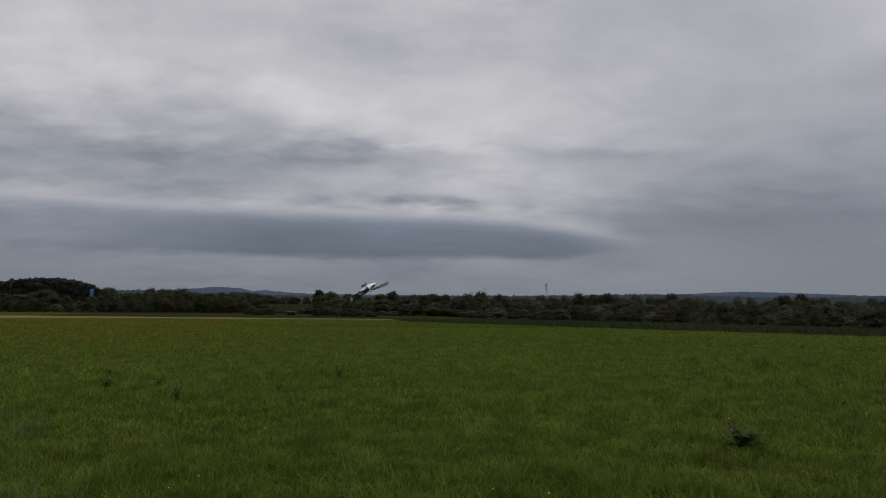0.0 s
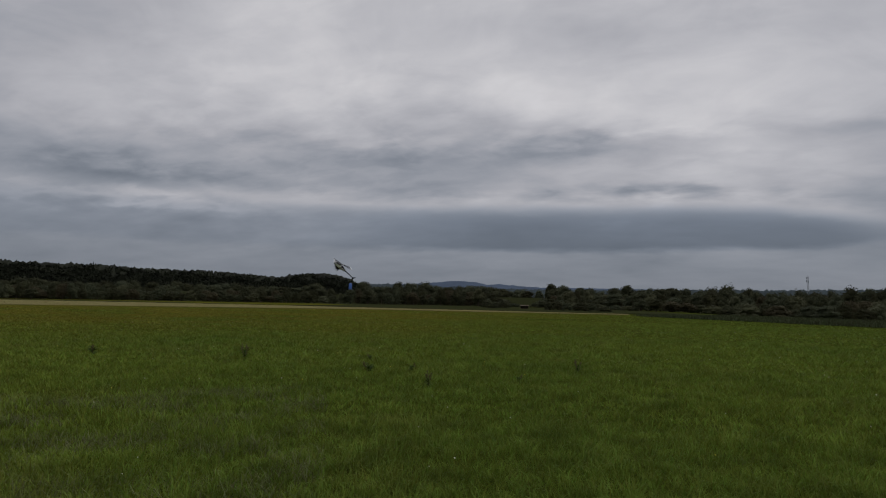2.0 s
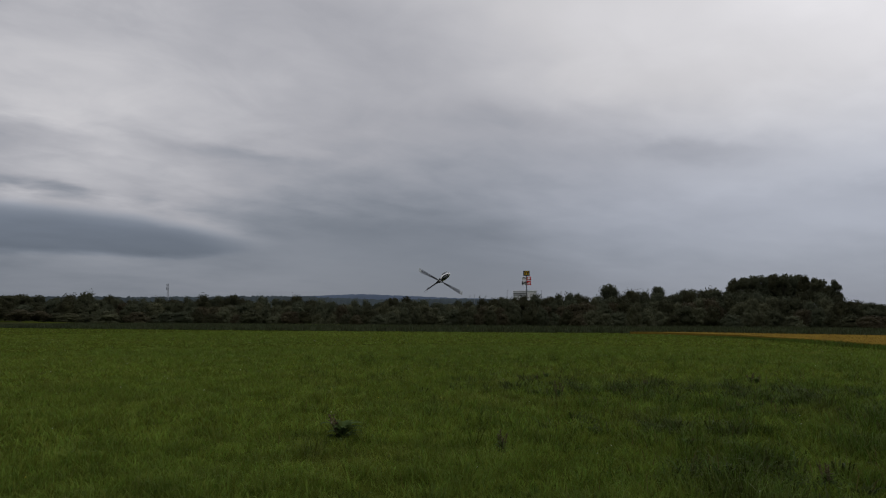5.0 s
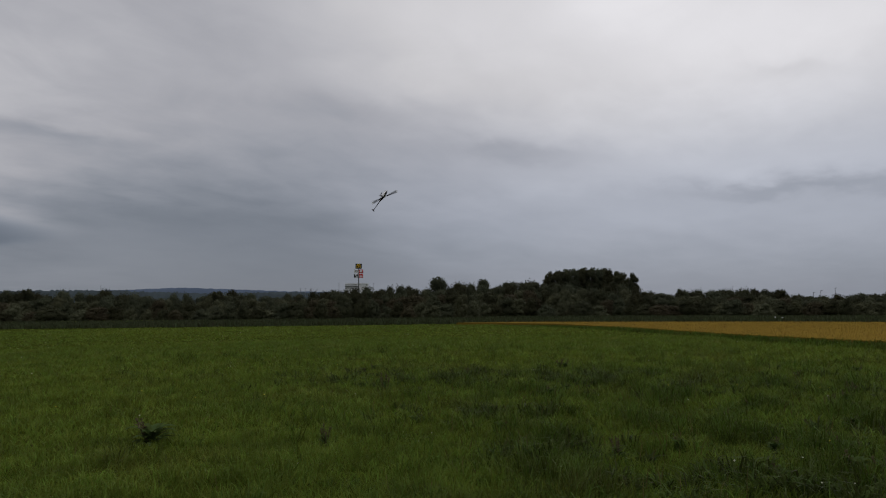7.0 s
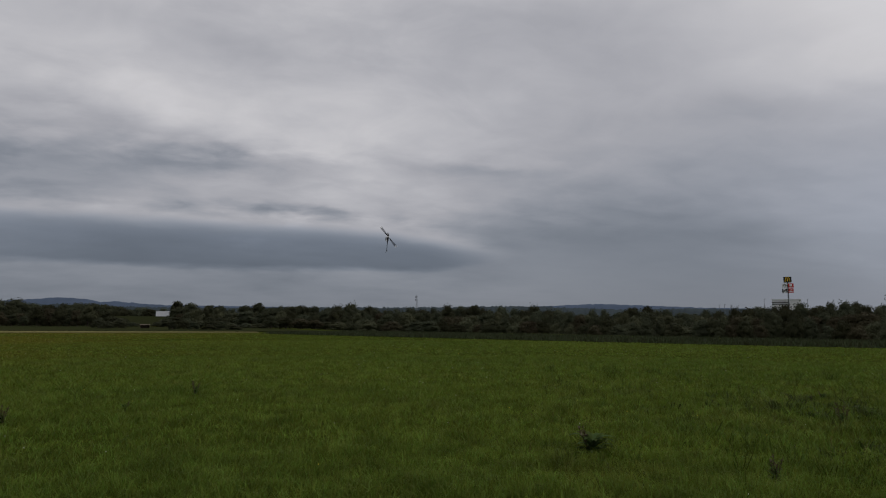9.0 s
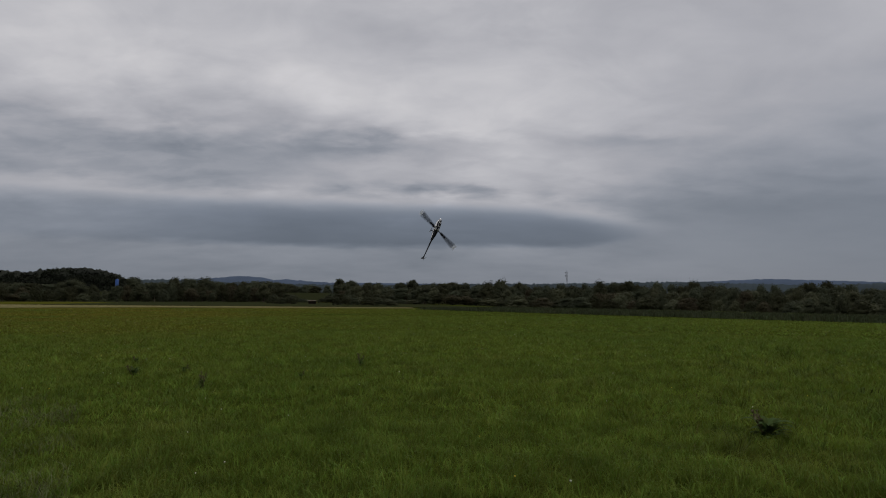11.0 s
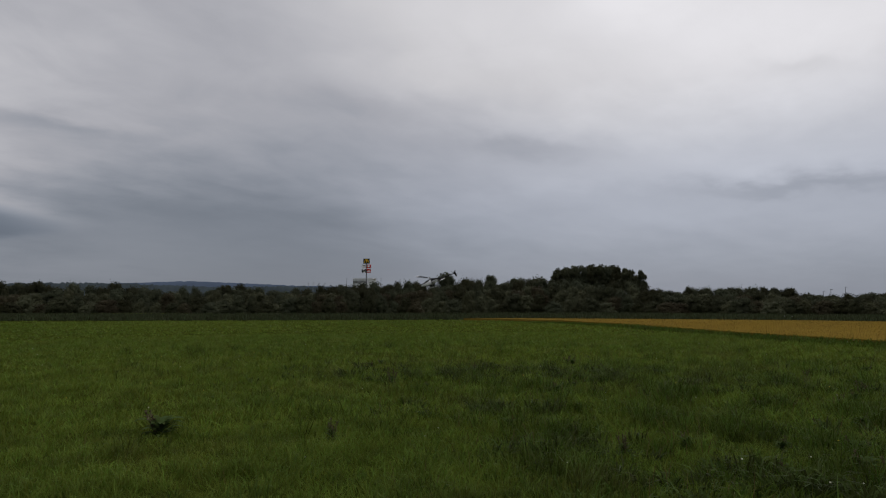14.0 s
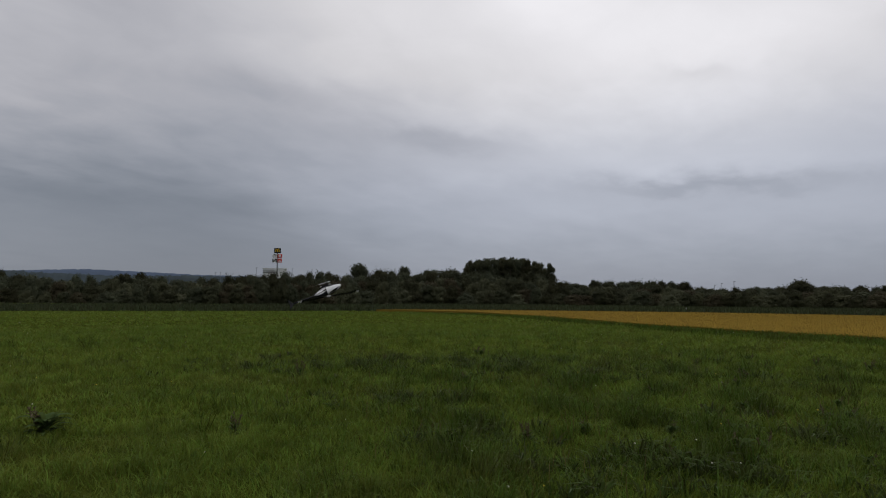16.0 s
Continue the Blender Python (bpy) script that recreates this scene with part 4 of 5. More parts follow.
def build_belt():
    rng = np.random.default_rng(77)
    # trees that stand out by themselves: kind, which, bearing, top, width, how far behind the belt
    single = [
        ("round_tree", 0, -27.3, 1.72, 1.9, 1.0), ("wide_tree", 0, -31.6, 1.35, 2.4, 1.02), ("round_tree", 1, -12.9, 1.05, 1.5, 1.6), ("round_tree", 0, -14.5, 1.02, 1.5, 1.6), ("wide_tree", 0, -13.6, 1.12, 1.7, 1.62), ("round_tree", 1, -11.9, 0.95, 1.0, 1.6), ("wide_tree", 1, -15.2, 1.2, 1.8, 1.25),
        ("round_tree", 1, -10.9, 1.62, 1.3, 1.05), ("wide_tree", 1, -9.8, 1.42, 1.7, 1.08), ("round_tree", 0, -5.4, 1.35, 1.4, 1.05), ("round_tree", 1, -4.5, 1.55, 1.5, 1.04),
        ("round_tree", 0, -0.9, 1.42, 2.0, 1.05), ("wide_tree", 0, 3.3, 1.56, 1.9, 1.05), ("wide_tree", 1, 5.0, 1.36, 1.7, 1.05), ("round_tree", 0, 13.1, 1.52, 1.5, 1.05),
        ("round_tree", 1, 14.3, 1.56, 1.4, 1.05), ("wide_tree", 0, 19.5, 1.42, 1.6, 1.05), ("round_tree", 0, 28.9, 1.52, 1.5, 1.05), ("round_tree", 1, 27.8, 1.34, 1.6, 1.03),
        ("round_tree", 0, 30.4, 1.22, 1.3, 1.03), ("round_tree", 0, 37.3, 1.60, 1.3, 1.1), ("round_tree", 0, 41.6, 1.62, 2.0, 1.1), ("wide_tree", 1, 44.0, 1.74, 1.9, 1.1),
        ("round_tree", 0, 46.5, 2.72, 2.4, 1.12), ("round_tree", 1, 50.7, 2.36, 1.9, 1.12), ("wide_tree", 0, 48.6, 1.95, 3.0, 1.12), ("wide_tree", 1, 53.0, 2.0, 3.2, 1.12), ("wide_tree", 0, 54.9, 2.0, 3.0, 1.14),
        ("round_tree", 1, 67.2, 1.10, 1.1, 1.04), ("round_tree", 0, 73.55, 1.02, 1.1, 1.03), ("wide_tree", 0, 70.6, 0.92, 2.6, 1.05), ("wide_tree", 1, 74.6, 0.86, 1.8, 1.06),
        ("wide_tree", 0, 82.9, 0.92, 3.0, 1.05), ("round_tree", 0, 86.9, 0.60, 1.0, 1.05), ("round_tree", 1, 88.6, 0.58, 1.6, 1.05), ("round_tree", 0, 79.9, 0.52, 1.6, 1.0),
    ]
    for kind, pick, az, el, wd, back in single:
        plant(rng, kind, az, belt(az) * back, el + (0.26 if -12 < az < 31 else 0.10), wd * 1.15, pick)
    # the poplar wood: a clump of tall trunks with light between them under a rounded top
    for i, az in enumerate(np.linspace(56.2, 62.5, 14)):
        el = float(np.interp(az, (55.8, 56.4, 57.6, 60.0, 61.6, 62.6), (2.35, 2.72, 2.92, 3.02, 2.90, 2.50))) + rng.normal(0, 0.05)
        plant(rng, "tall_tree", az + rng.normal(0, 0.08), belt(az) * rng.uniform(1.08, 1.2), el, rng.uniform(1.4, 2.0), i % 2, "poplar wood")
    plant(rng, "tall_tree", 63.5, belt(63) * 1.1, 2.5, 1.2, 0, "poplar wood")
    for az, el, wd in ((-14.9, 0.35, 1.6), (-14.1, -0.02, 1.3), (-12.3, 0.05, 1.2), (-11.6, 0.25, 1.5)):
        plant(rng, "bush", az, belt(az) * 0.88, el, wd, group="bushes of the belt")
    # a low hedge along the near side of the dull strip
    az = -16.5
    while az < -5.5:
        if not -14.6 < az < -11.3:
            plant(rng, "bush", az, belt(az) * rng.uniform(0.58, 0.64), rng.uniform(-0.20, 0.30), rng.uniform(0.9, 1.6), group="bushes of the belt")
        az += rng.uniform(0.7, 1.2)
    # back row: the skyline trees
    az = -62.0
    while az < 96:
        el = skyline(az)
        if not -15.4 < az < -11.4 and not -30.2 < az < -28.0:
            kind = ("round_tree", "wide_tree", "bush", "bush")[rng.integers(4)]
            plant(rng, kind, az, belt(az) * rng.uniform(1.0, 1.12), el * rng.uniform(0.84, 1.12), rng.uniform(1.7, 2.9))
        az += rng.uniform(0.8, 1.25)
    # front rows: rounded bushes and small trees, each with its crown down to the ground
    for row, (share, wide, gap, near) in enumerate((((0.50, 0.88), (1.7, 2.8), (0.65, 1.1), 0.95), ((-0.05, 0.5), (1.4, 2.6), (0.8, 1.3), 0.87))):
        az = -62.0
        while az < 96:
            s = skyline(az)
            if not -15.0 < az < -11.6 and not (row == 0 and -30.0 < az < -28.0):
                willow = 0.30 if -10 < az else 0.05
                u = rng.uniform()
                kind = "willow_bush" if u < willow else ("russet_bush" if u < willow + 0.14 else "bush")
                el = s * (rng.uniform(*share) if az > -16 else rng.uniform(0.15, 0.92)) - (0.10 if az > 64 else 0.0)
                plant(rng, kind, az, belt(az) * near * rng.uniform(0.96, 1.03), el, rng.uniform(*wide) * min(1.0, 180 / belt(az)), group="bushes of the belt")
            az += rng.uniform(*gap) * min(1.0, 200 / belt(az))


build_belt()


# ---- buildings and masts in the distance ----
def oriented(name, az, dist, z=0.0):
    """An empty at that bearing whose y axis points away from the meadow's middle."""
    root = new(name)
    p = bearing(az, dist, z)
    root.matrix_basis = Matrix.Translation(p) @ Matrix.Rotation(radians(-az), 4, "Z")
    return root


def build_sign():
    D = 560.0
    h = lambda el: at_height(el + 0.22, D)
    root = oriented("pylon_sign", 39.62, D, float(ground_z(*bearing(39.62, D).xy)))
    k = D * math.tan(radians(1))          # metres to a degree
    bm = bmesh.new()
    rod(bm, (0, 0, -0.5), (0, 0, h(3.4)), 0.55, 0.42, 16)
    part("pole", bm, M["steel"], root)

    def panel(name, x0, x1, e0, e1, mat, label):
        bm = bmesh.new()
        box(bm, x0 * k, x1 * k, -0.9, 0.5, h(e0), h(e1), 0.08)
        return part(name, bm, mat, root, label)

    top = panel("sign_box", -0.28, 0.28, 3.32, 3.76, M["black"], "dark top sign box with a yellow emblem")
    # yellow emblem: two rounded arches
    for s in (-1, 1):
        bm = bmesh.new()
        pts = [Vector((s * (0.085 + 0.075 * math.cos(t)) * k, -0.96, h(3.40) + 0.29 * k * math.sin(t))) for t in np.linspace(0, math.pi, 11)]
        for a, b in zip(pts, pts[1:]):
            rod(bm, a, b, 0.25, 0.25, 6)
        part("emblem", bm, M["yellow"], top)
    a = panel("sign_panel", -0.40, -0.03, 2.92, 3.24, M["white"], "white square sign panel")
    bm = bmesh.new()
    for t0, t1 in zip(np.linspace(-0.6, 3.4, 9), np.linspace(-0.6, 3.4, 9)[1:]):
        f = lambda t: Vector((-0.21 * k + 0.09 * k * math.cos(t), -0.95, h(3.10) + 0.09 * k * math.sin(t)))
        rod(bm, f(t0), f(t1), 0.22, 0.22, 6)
    part("emblem", bm, M["dark_metal"], a)
    b = panel("sign_panel", 0.03, 0.40, 2.92, 3.24, M["red"], "red square sign panel")
    bm = bmesh.new()
    spin(bm, [(0.9, 0), (1.1, 0.1), (0.9, 0.2)], 12, Matrix.Translation((0.2 * k, -0.85, h(3.09))) @ Matrix.Rotation(radians(90), 4, "X"))
    part("emblem", bm, M["white"], b)
    c = panel("sign_panel", -0.42, -0.03, 2.52, 2.86, M["white"], "white square sign panel with dark mark")
    bm = bmesh.new()
    rod(bm, (-0.37 * k, -0.95, h(2.56)), (-0.08 * k, -0.95, h(2.82)), 0.4, 0.4, 6)
    rod(bm, (-0.37 * k, -0.95, h(2.82)), (-0.37 * k, -0.95, h(2.56)), 0.5, 0.5, 6)
    rod(bm, (-0.08 * k, -0.95, h(2.82)), (-0.08 * k, -0.95, h(2.56)), 0.4, 0.4, 6)
    part("emblem", bm, M["dark_metal"], c)
    d = panel("sign_panel", 0.03, 0.38, 2.52, 2.86, M["red"], "red and white square sign panel")
    for e0, x0, x1 in ((2.60, 0.07, 0.34), (2.70, 0.10, 0.31)):
        bm = bmesh.new()
        box(bm, x0 * k, x1 * k, -0.98, -0.88, h(e0), h(e0 + 0.05))
        part("bar", bm, M["white"], d)
    tagged(root, "tall steel pylon with square advertising panels above trees", "sign")

    # pale hall at its foot
    hall = oriented("hall", 39.5, 590, -1.0)
    kk = 590 * math.tan(radians(1))
    bm = bmesh.new()
    box(bm, -1.05 * kk, 0.95 * kk, 0, 26, 0, at_height(1.92, 590) + 1, 0.2)
    part("wall", bm, M["white"], hall)
    bm = bmesh.new()
    box(bm, -1.1 * kk, 1.0 * kk, -0.6, 27, at_height(1.92, 590) + 1, at_height(1.98, 590) + 1, 0.1)
    part("roof", bm, M["white"], hall)
    bm = bmesh.new()
    box(bm, -1.06 * kk, 0.1 * kk, -0.5, -0.05, at_height(1.70, 590) + 1, at_height(1.76, 590) + 1)
    box(bm, -1.06 * kk, 0.1 * kk, -0.5, -0.05, at_height(1.56, 590) + 1, at_height(1.62, 590) + 1)
    part("railing", bm, M["dark_metal"], hall)
    tagged(hall, "pale flat-roofed hall half hidden by trees", "building")
    # thin posts by the hall
    for az, top in ((37.9, 2.0), (40.9, 1.95), (34.6, 1.55), (35.0, 1.6), (35.5, 1.55), (36.0, 1.52)):
        post(az, 570, top, 0.16)


def post(az, dist, top, r, name="lamp_post", label="thin grey lamp post above the trees"):
    root = oriented(name, az, dist, -2.0)
    z = at_height(top, dist) + 2.0
    bm = bmesh.new()
    rod(bm, (0, 0, -0.5), (0, 0, z), r * 1.4, r * 0.8, 8)
    part("pole", bm, M["steel"], root)
    bm = bmesh.new()
    box(bm, -0.25, 0.9, -0.18, 0.18, z - 0.1, z + 0.12, 0.04)
    part("lamp_head", bm, M["steel"], root)
    return tagged(root, label, "lamp post", "posts beyond the trees")


def build_mast():
    D = 760.0
    root = oriented("radio_mast", 9.1, D, -2.0)
    z1 = at_height(2.52, D) + 2.0
    for i in range(3):
        a = 2 * math.pi * i / 3
        bm = bmesh.new()
        rod(bm, (1.6 * math.cos(a), 1.6 * math.sin(a), -0.5), (0.65 * math.cos(a), 0.65 * math.sin(a), z1 - 1.5), 0.16, 0.12, 8)
        part("leg", bm, M["steel"], root)
    bm = bmesh.new()
    n = 16
    for k in range(n):
        f0, f1 = k / n, (k + 1) / n
        for i in range(3):
            a, b = 2 * math.pi * i / 3, 2 * math.pi * (i + 1) / 3
            r0, r1 = 1.6 - 0.95 * f0, 1.6 - 0.95 * f1
            rod(bm, (r0 * math.cos(a), r0 * math.sin(a), f0 * (z1 - 1.5)), (r1 * math.cos(b), r1 * math.sin(b), f1 * (z1 - 1.5)), 0.07, 0.07, 5)
            rod(bm, (r1 * math.cos(a), r1 * math.sin(a), f1 * (z1 - 1.5)), (r1 * math.cos(b), r1 * math.sin(b), f1 * (z1 - 1.5)), 0.06, 0.06, 5)
    part("lattice", bm, M["steel"], root)
    for zz in (z1 - 2.6, z1 - 6.0):
        for i in range(3):
            a = 2 * math.pi * (i + 0.5) / 3
            bm = bmesh.new()
            box(bm, -0.22, 0.22, -0.14, 0.14, zz - 1.2, zz + 1.2, 0.05, Matrix.Translation((1.15 * math.cos(a), 1.15 * math.sin(a), 0)))
            part("antenna", bm, M["dark_metal"], root)
    bm = bmesh.new()
    rod(bm, (0, 0, z1 - 1.6), (0, 0, z1), 0.12, 0.08, 6)
    part("lightning_rod", bm, M["steel"], root)
    tagged(root, "slender lattice radio mast with panel antennas", "mast")


def build_tower():
    D = 296.0
    root = oriented("blue_silo", -28.58, D, 0.0)
    z1 = at_height(1.45, D)
    bm = bmesh.new()
    spin(bm, [(0.66, 0), (0.66, z1 - 0.4), (0.58, z1 - 0.1), (0.15, z1)], 20)
    part("shell", bm, M["blue"], root, smooth=True)
    bm = bmesh.new()
    for i in range(5):
        spin(bm, [(0.68, 1.5 + i * 1.5), (0.70, 1.56 + i * 1.5), (0.68, 1.62 + i * 1.5)], 20)
    part("hoop", bm, M["blue"], root)
    tagged(root, "slim bright blue cylindrical silo among dark trees", "silo")


def build_shed():
    D = 175.0
    root = oriented("field_shelter", -13.2, D, float(ground_z(*bearing(-13.2, D).xy)))
    bm = bmesh.new()
    for x in (-1.9, 1.9):
        box(bm, x - 0.08, x + 0.08, -1.2, 1.4, 0, 1.7)
    box(bm, -1.9, 1.9, 1.3, 1.4, 0, 1.9)
    part("wall", bm, M["wood"], root)
    bm = bmesh.new()
    box(bm, -2.2, 2.2, -1.6, 1.7, 1.75, 1.9, 0.03, Matrix.Rotation(radians(5), 4, "X"))
    part("roof", bm, M["wood"], root)
    root.matrix_basis = root.matrix_basis @ Matrix.Scale(0.52, 4)
    tagged(root, "small open dark wooden field shelter", "shed")
    # the bank that carries the road behind it
    bm = bmesh.new()
    prof = [(-60, -1.0), (-14, 3.9), (-12, 4.2), (-6, 4.1), (0, 2.9), (10, 2.9), (24, -1.0)]
    azs = np.linspace(-62, 0, 63)
    rows = []
    for az in azs:
        rows.append([bm.verts.new(bearing(az, 330 + d, z)) for d, z in prof])
    for p, q in zip(rows, rows[1:]):
        for i in range(len(prof) - 1):
            bm.faces.new((p[i], q[i], q[i + 1], p[i + 1]))
    bmesh.ops.recalc_face_normals(bm, faces=bm.faces)
    tagged(part("road_embankment", bm, M["bank"], None), "grassy embankment that carries a road", "embankment", kind="structure")
    bm = bmesh.new()
    rows = [[bm.verts.new(bearing(az, 330 + d, 2.93)) for d in (1.0, 8.5)] for az in azs]
    for p, q in zip(rows, rows[1:]):
        bm.faces.new((p[0], q[0], q[1], p[1]))
    bmesh.ops.recalc_face_normals(bm, faces=bm.faces)
    tagged(part("road", bm, M["road"], None), "grey asphalt road on the bank", "road", kind="structure")


def build_far_houses():
    # pale roofs seen through the bushes beyond the wheat
    for az, dist, e0, e1, w in ((76.4, 190, -0.55, -0.15, 5.0), (78.6, 210, -0.35, -0.05, 6.0)):
        root = oriented("glasshouse", az, dist, float(ground_z(*bearing(az, dist).xy)))
        zt = at_height(e1, dist) - root.location.z
        bm = bmesh.new()
        box(bm, -w / 2, w / 2, 0, 6, 0, zt * 0.7, 0.03)
        part("wall", bm, M["white"], root)
        bm = bmesh.new()
        vs = [bm.verts.new(c) for c in ((-w / 2, -0.2, zt * 0.7), (w / 2, -0.2, zt * 0.7), (w / 2, 6.2, zt * 0.7), (-w / 2, 6.2, zt * 0.7), (-w / 2, 3, zt), (w / 2, 3, zt))]
        for f in ((0, 1, 5, 4), (2, 3, 4, 5), (1, 2, 5), (3, 0, 4)):
            bm.faces.new([vs[i] for i in f])
        part("roof", bm, M["white"], root)
        tagged(root, "small white shed behind the bushes", "shed")
    root = oriented("parked_trailer", 74.3, 58.5, float(ground_z(*bearing(74.3, 58.5).xy)))
    bm = bmesh.new()
    box(bm, -0.85, 0.85, -0.5, 0.5, 0.30, 0.48, 0.03)
    part("body", bm, M["white"], root)
    for x in (-0.5, 0.5):
        bm = bmesh.new()
        rod(bm, (x, -0.55, 0.17), (x, 0.55, 0.17), 0.17, 0.17, 12)
        part("wheel", bm, M["tyre"], root)
    root.matrix_basis = root.matrix_basis @ Matrix.Scale(0.5, 4)
    tagged(root, "low white farm trailer beside the wheat", "trailer")
    for az, top in ((76.9, 0.55), (77.4, 0.68), (78.35, 0.84)):
        post(az, 420, top, 0.13)


def lorry(name, label):
    root = new(name)
    bm = bmesh.new()
    box(bm, -5.6, 1.6, -1.25, 1.25, 1.1, 3.9, 0.05)
    part("cargo_box", bm, M["white"], root)
    bm = bmesh.new()
    box(bm, 1.9, 4.0, -1.2, 1.2, 0.7, 3.1, 0.15)
    cab = part("cab", bm, M["white"], root)
    bm = bmesh.new()
    box(bm, 3.7, 4.03, -1.05, 1.05, 1.8, 2.8, 0.03)
    part("windscreen", bm, M["glass"], cab)
    bm = bmesh.new()
    box(bm, -5.5, 3.8, -1.0, 1.0, 0.7, 1.05)
    part("chassis", bm, M["dark_metal"], root)
    for x in (-4.4, -3.2, 2.9):
        for y in (-1.1, 1.1):
            bm = bmesh.new()
            rod(bm, (x, y - 0.15, 0.5), (x, y + 0.15, 0.5), 0.5, 0.5, 14)
            part("wheel", bm, M["tyre"], root)
    return tagged(root, label, "lorry")


build_sign()
build_mast()
build_tower()
build_shed()
build_far_houses()
truck = lorry("lorry", "white box lorry driving on the distant road")


# ---- plants in the meadow ----
def weed_plant(name, seed, leaves, spread, height, label, stems=2):
    rng = np.random.default_rng(seed)
    root = new(name)
    for s in range(stems):
        bm = bmesh.new()
        a = rng.uniform(0, 6.28)
        tip = Vector((math.cos(a) * 0.1, math.sin(a) * 0.1, height * rng.uniform(0.8, 1.2)))
        rod(bm, (0, 0, -0.02), tip, 0.006, 0.003, 5)
        for k in range(14):
            f = rng.uniform(0.5, 1.0)
            p = tip * f
            q = p + Vector(rng.normal(0, 0.02, 3)) + Vector((0, 0, 0.02))
            rod(bm, p, q, 0.007, 0.002, 4)
        part("stem", bm, M["stem"], root)
    for k in range(leaves):
        a = 2 * math.pi * k / leaves * 2.4 + rng.uniform(-0.4, 0.4)
        ln = spread * rng.uniform(0.55, 1.1)
        wd = ln * rng.uniform(0.10, 0.17)
        rise = rng.uniform(0.2, 0.9) * ln
        z0 = rng.uniform(0, 0.6) * height
        bm = bmesh.new()
        rows = []
        for i in range(6):
            f = i / 5
            c = Vector((math.cos(a) * ln * f, math.sin(a) * ln * f, z0 + rise * math.sin(f * 2.2) ))
            w = wd * math.sin(math.pi * min(0.97, 0.08 + 0.9 * f)) ** 0.8
            sd = Vector((-math.sin(a), math.cos(a), 0)) * w
            rows.append([bm.verts.new(c - sd + Vector((0, 0, 0.25 * w))), bm.verts.new(c), bm.verts.new(c + sd + Vector((0, 0, 0.25 * w)))])
        for p, q in zip(rows, rows[1:]):
            bm.faces.new((p[0], p[1], q[1], q[0]))
            bm.faces.new((p[1], p[2], q[2], q[1]))
        part("leaf", bm, M["weed"], root, smooth=True)
    return tagged(root, label, "weed")


def build_weeds():
    rng = np.random.default_rng(9)
    base = [weed_plant("dock_plant", 1, 44, 0.15, 0.26, "dark broad-leaved dock with brown stems in the grass", 3),
            weed_plant("dock_plant", 2, 30, 0.12, 0.18, "dark broad-leaved dock in the grass", 1),
            weed_plant("thistle_clump", 3, 34, 0.11, 0.32, "dark leafy weed clump with upright stems", 4)]
    used = [False] * 3

    def put(i, x, y, s, flat=1.0):
        m = Matrix.Translation((x, y, 0)) @ Matrix.Rotation(rng.uniform(0, 6.28), 4, "Z") @ Matrix.Diagonal((s, s, s * flat, 1))
        if used[i]:
            tagged(copy_thing(base[i], m @ Matrix.Diagonal([1 / v for v in base[i].scale] + [1])), group="weeds in the meadow")
        else:
            base[i].matrix_basis = m
            tagged(base[i], group="weeds in the meadow")
            used[i] = True

    for i, x, y, s in ((0, 3.5, 7.95, 1.8), (1, -6.62, 13.2, 1.3), (1, -14.93, 13.34, 1.5), (2, -4.5, 11.4, 0.9), (2, 8.28, 9.19, 1.0), 
                       (1, -5.9, 13.9, 1.0), (1, -3.2, 13.0, 0.9), (2, -11.0, 14.6, 1.1), (2, -2.4, 15.5, 0.9), (1, -7.9, 15.8, 1.0)):
        put(i, x, y, s, 0.6 if s > 1.6 else 1.0)
    for k in range(46):
        az, d = rng.uniform(34, 90), rng.uniform(6.5, 17)
        p = bearing(az, d)
        put(int(rng.integers(3)), p.x, p.y, rng.uniform(0.5, 0.95), 0.8)


build_weeds()


# ---- the model helicopter ----
POD = [  # along the nose: x, half width, half height, middle height
    (0.370, 0.006, 0.006, -0.190), (0.350, 0.030, 0.030, -0.188), (0.300, 0.054, 0.058, -0.182), (0.220, 0.074, 0.088, -0.172), (0.120, 0.084, 0.107, -0.164),
    (0.020, 0.084, 0.112, -0.160), (-0.080, 0.074, 0.102, -0.150), (-0.180, 0.058, 0.088, -0.140), (-0.280, 0.038, 0.060, -0.130), (-0.360, 0.025, 0.036, -0.124)]


def loft(bm, sections, a0=0.0, a1=360.0, grow=0.0, steps=24, x0=None, x1=None, taper=0.0):
    """A skin over the pod's sections, whole or between two angles round it (0 is to the left, 90 up)."""
    rows = []
    closed = a1 - a0 >= 360
    for x, w, h, zc in sections:
        if (x0 is not None and x < x0) or (x1 is not None and x > x1):
            continue
        row = []
        for i in range(steps if closed else steps + 1):
            t = radians(a0 + (a1 - a0) * i / steps)
            row.append(bm.verts.new((x, (w + grow) * math.cos(t), zc + (h + grow) * math.sin(t))))
        rows.append(row)
    for p, q in zip(rows, rows[1:]):
        for i in range(len(p) if closed else len(p) - 1):
            j = (i + 1) % len(p)
            bm.faces.new((p[i], p[j], q[j], q[i]))
    if closed:
        bm.faces.new(rows[0])
        bm.faces.new(rows[-1][::-1])
    bmesh.ops.recalc_face_normals(bm, faces=bm.faces)
    return bm


def dense(sections, per=4):
    out = []
    for a, b in zip(sections, sections[1:]):
        for i in range(per):
            f = i / per
            out.append(tuple(p + (q - p) * f for p, q in zip(a, b)))
    return out + [sections[-1]]


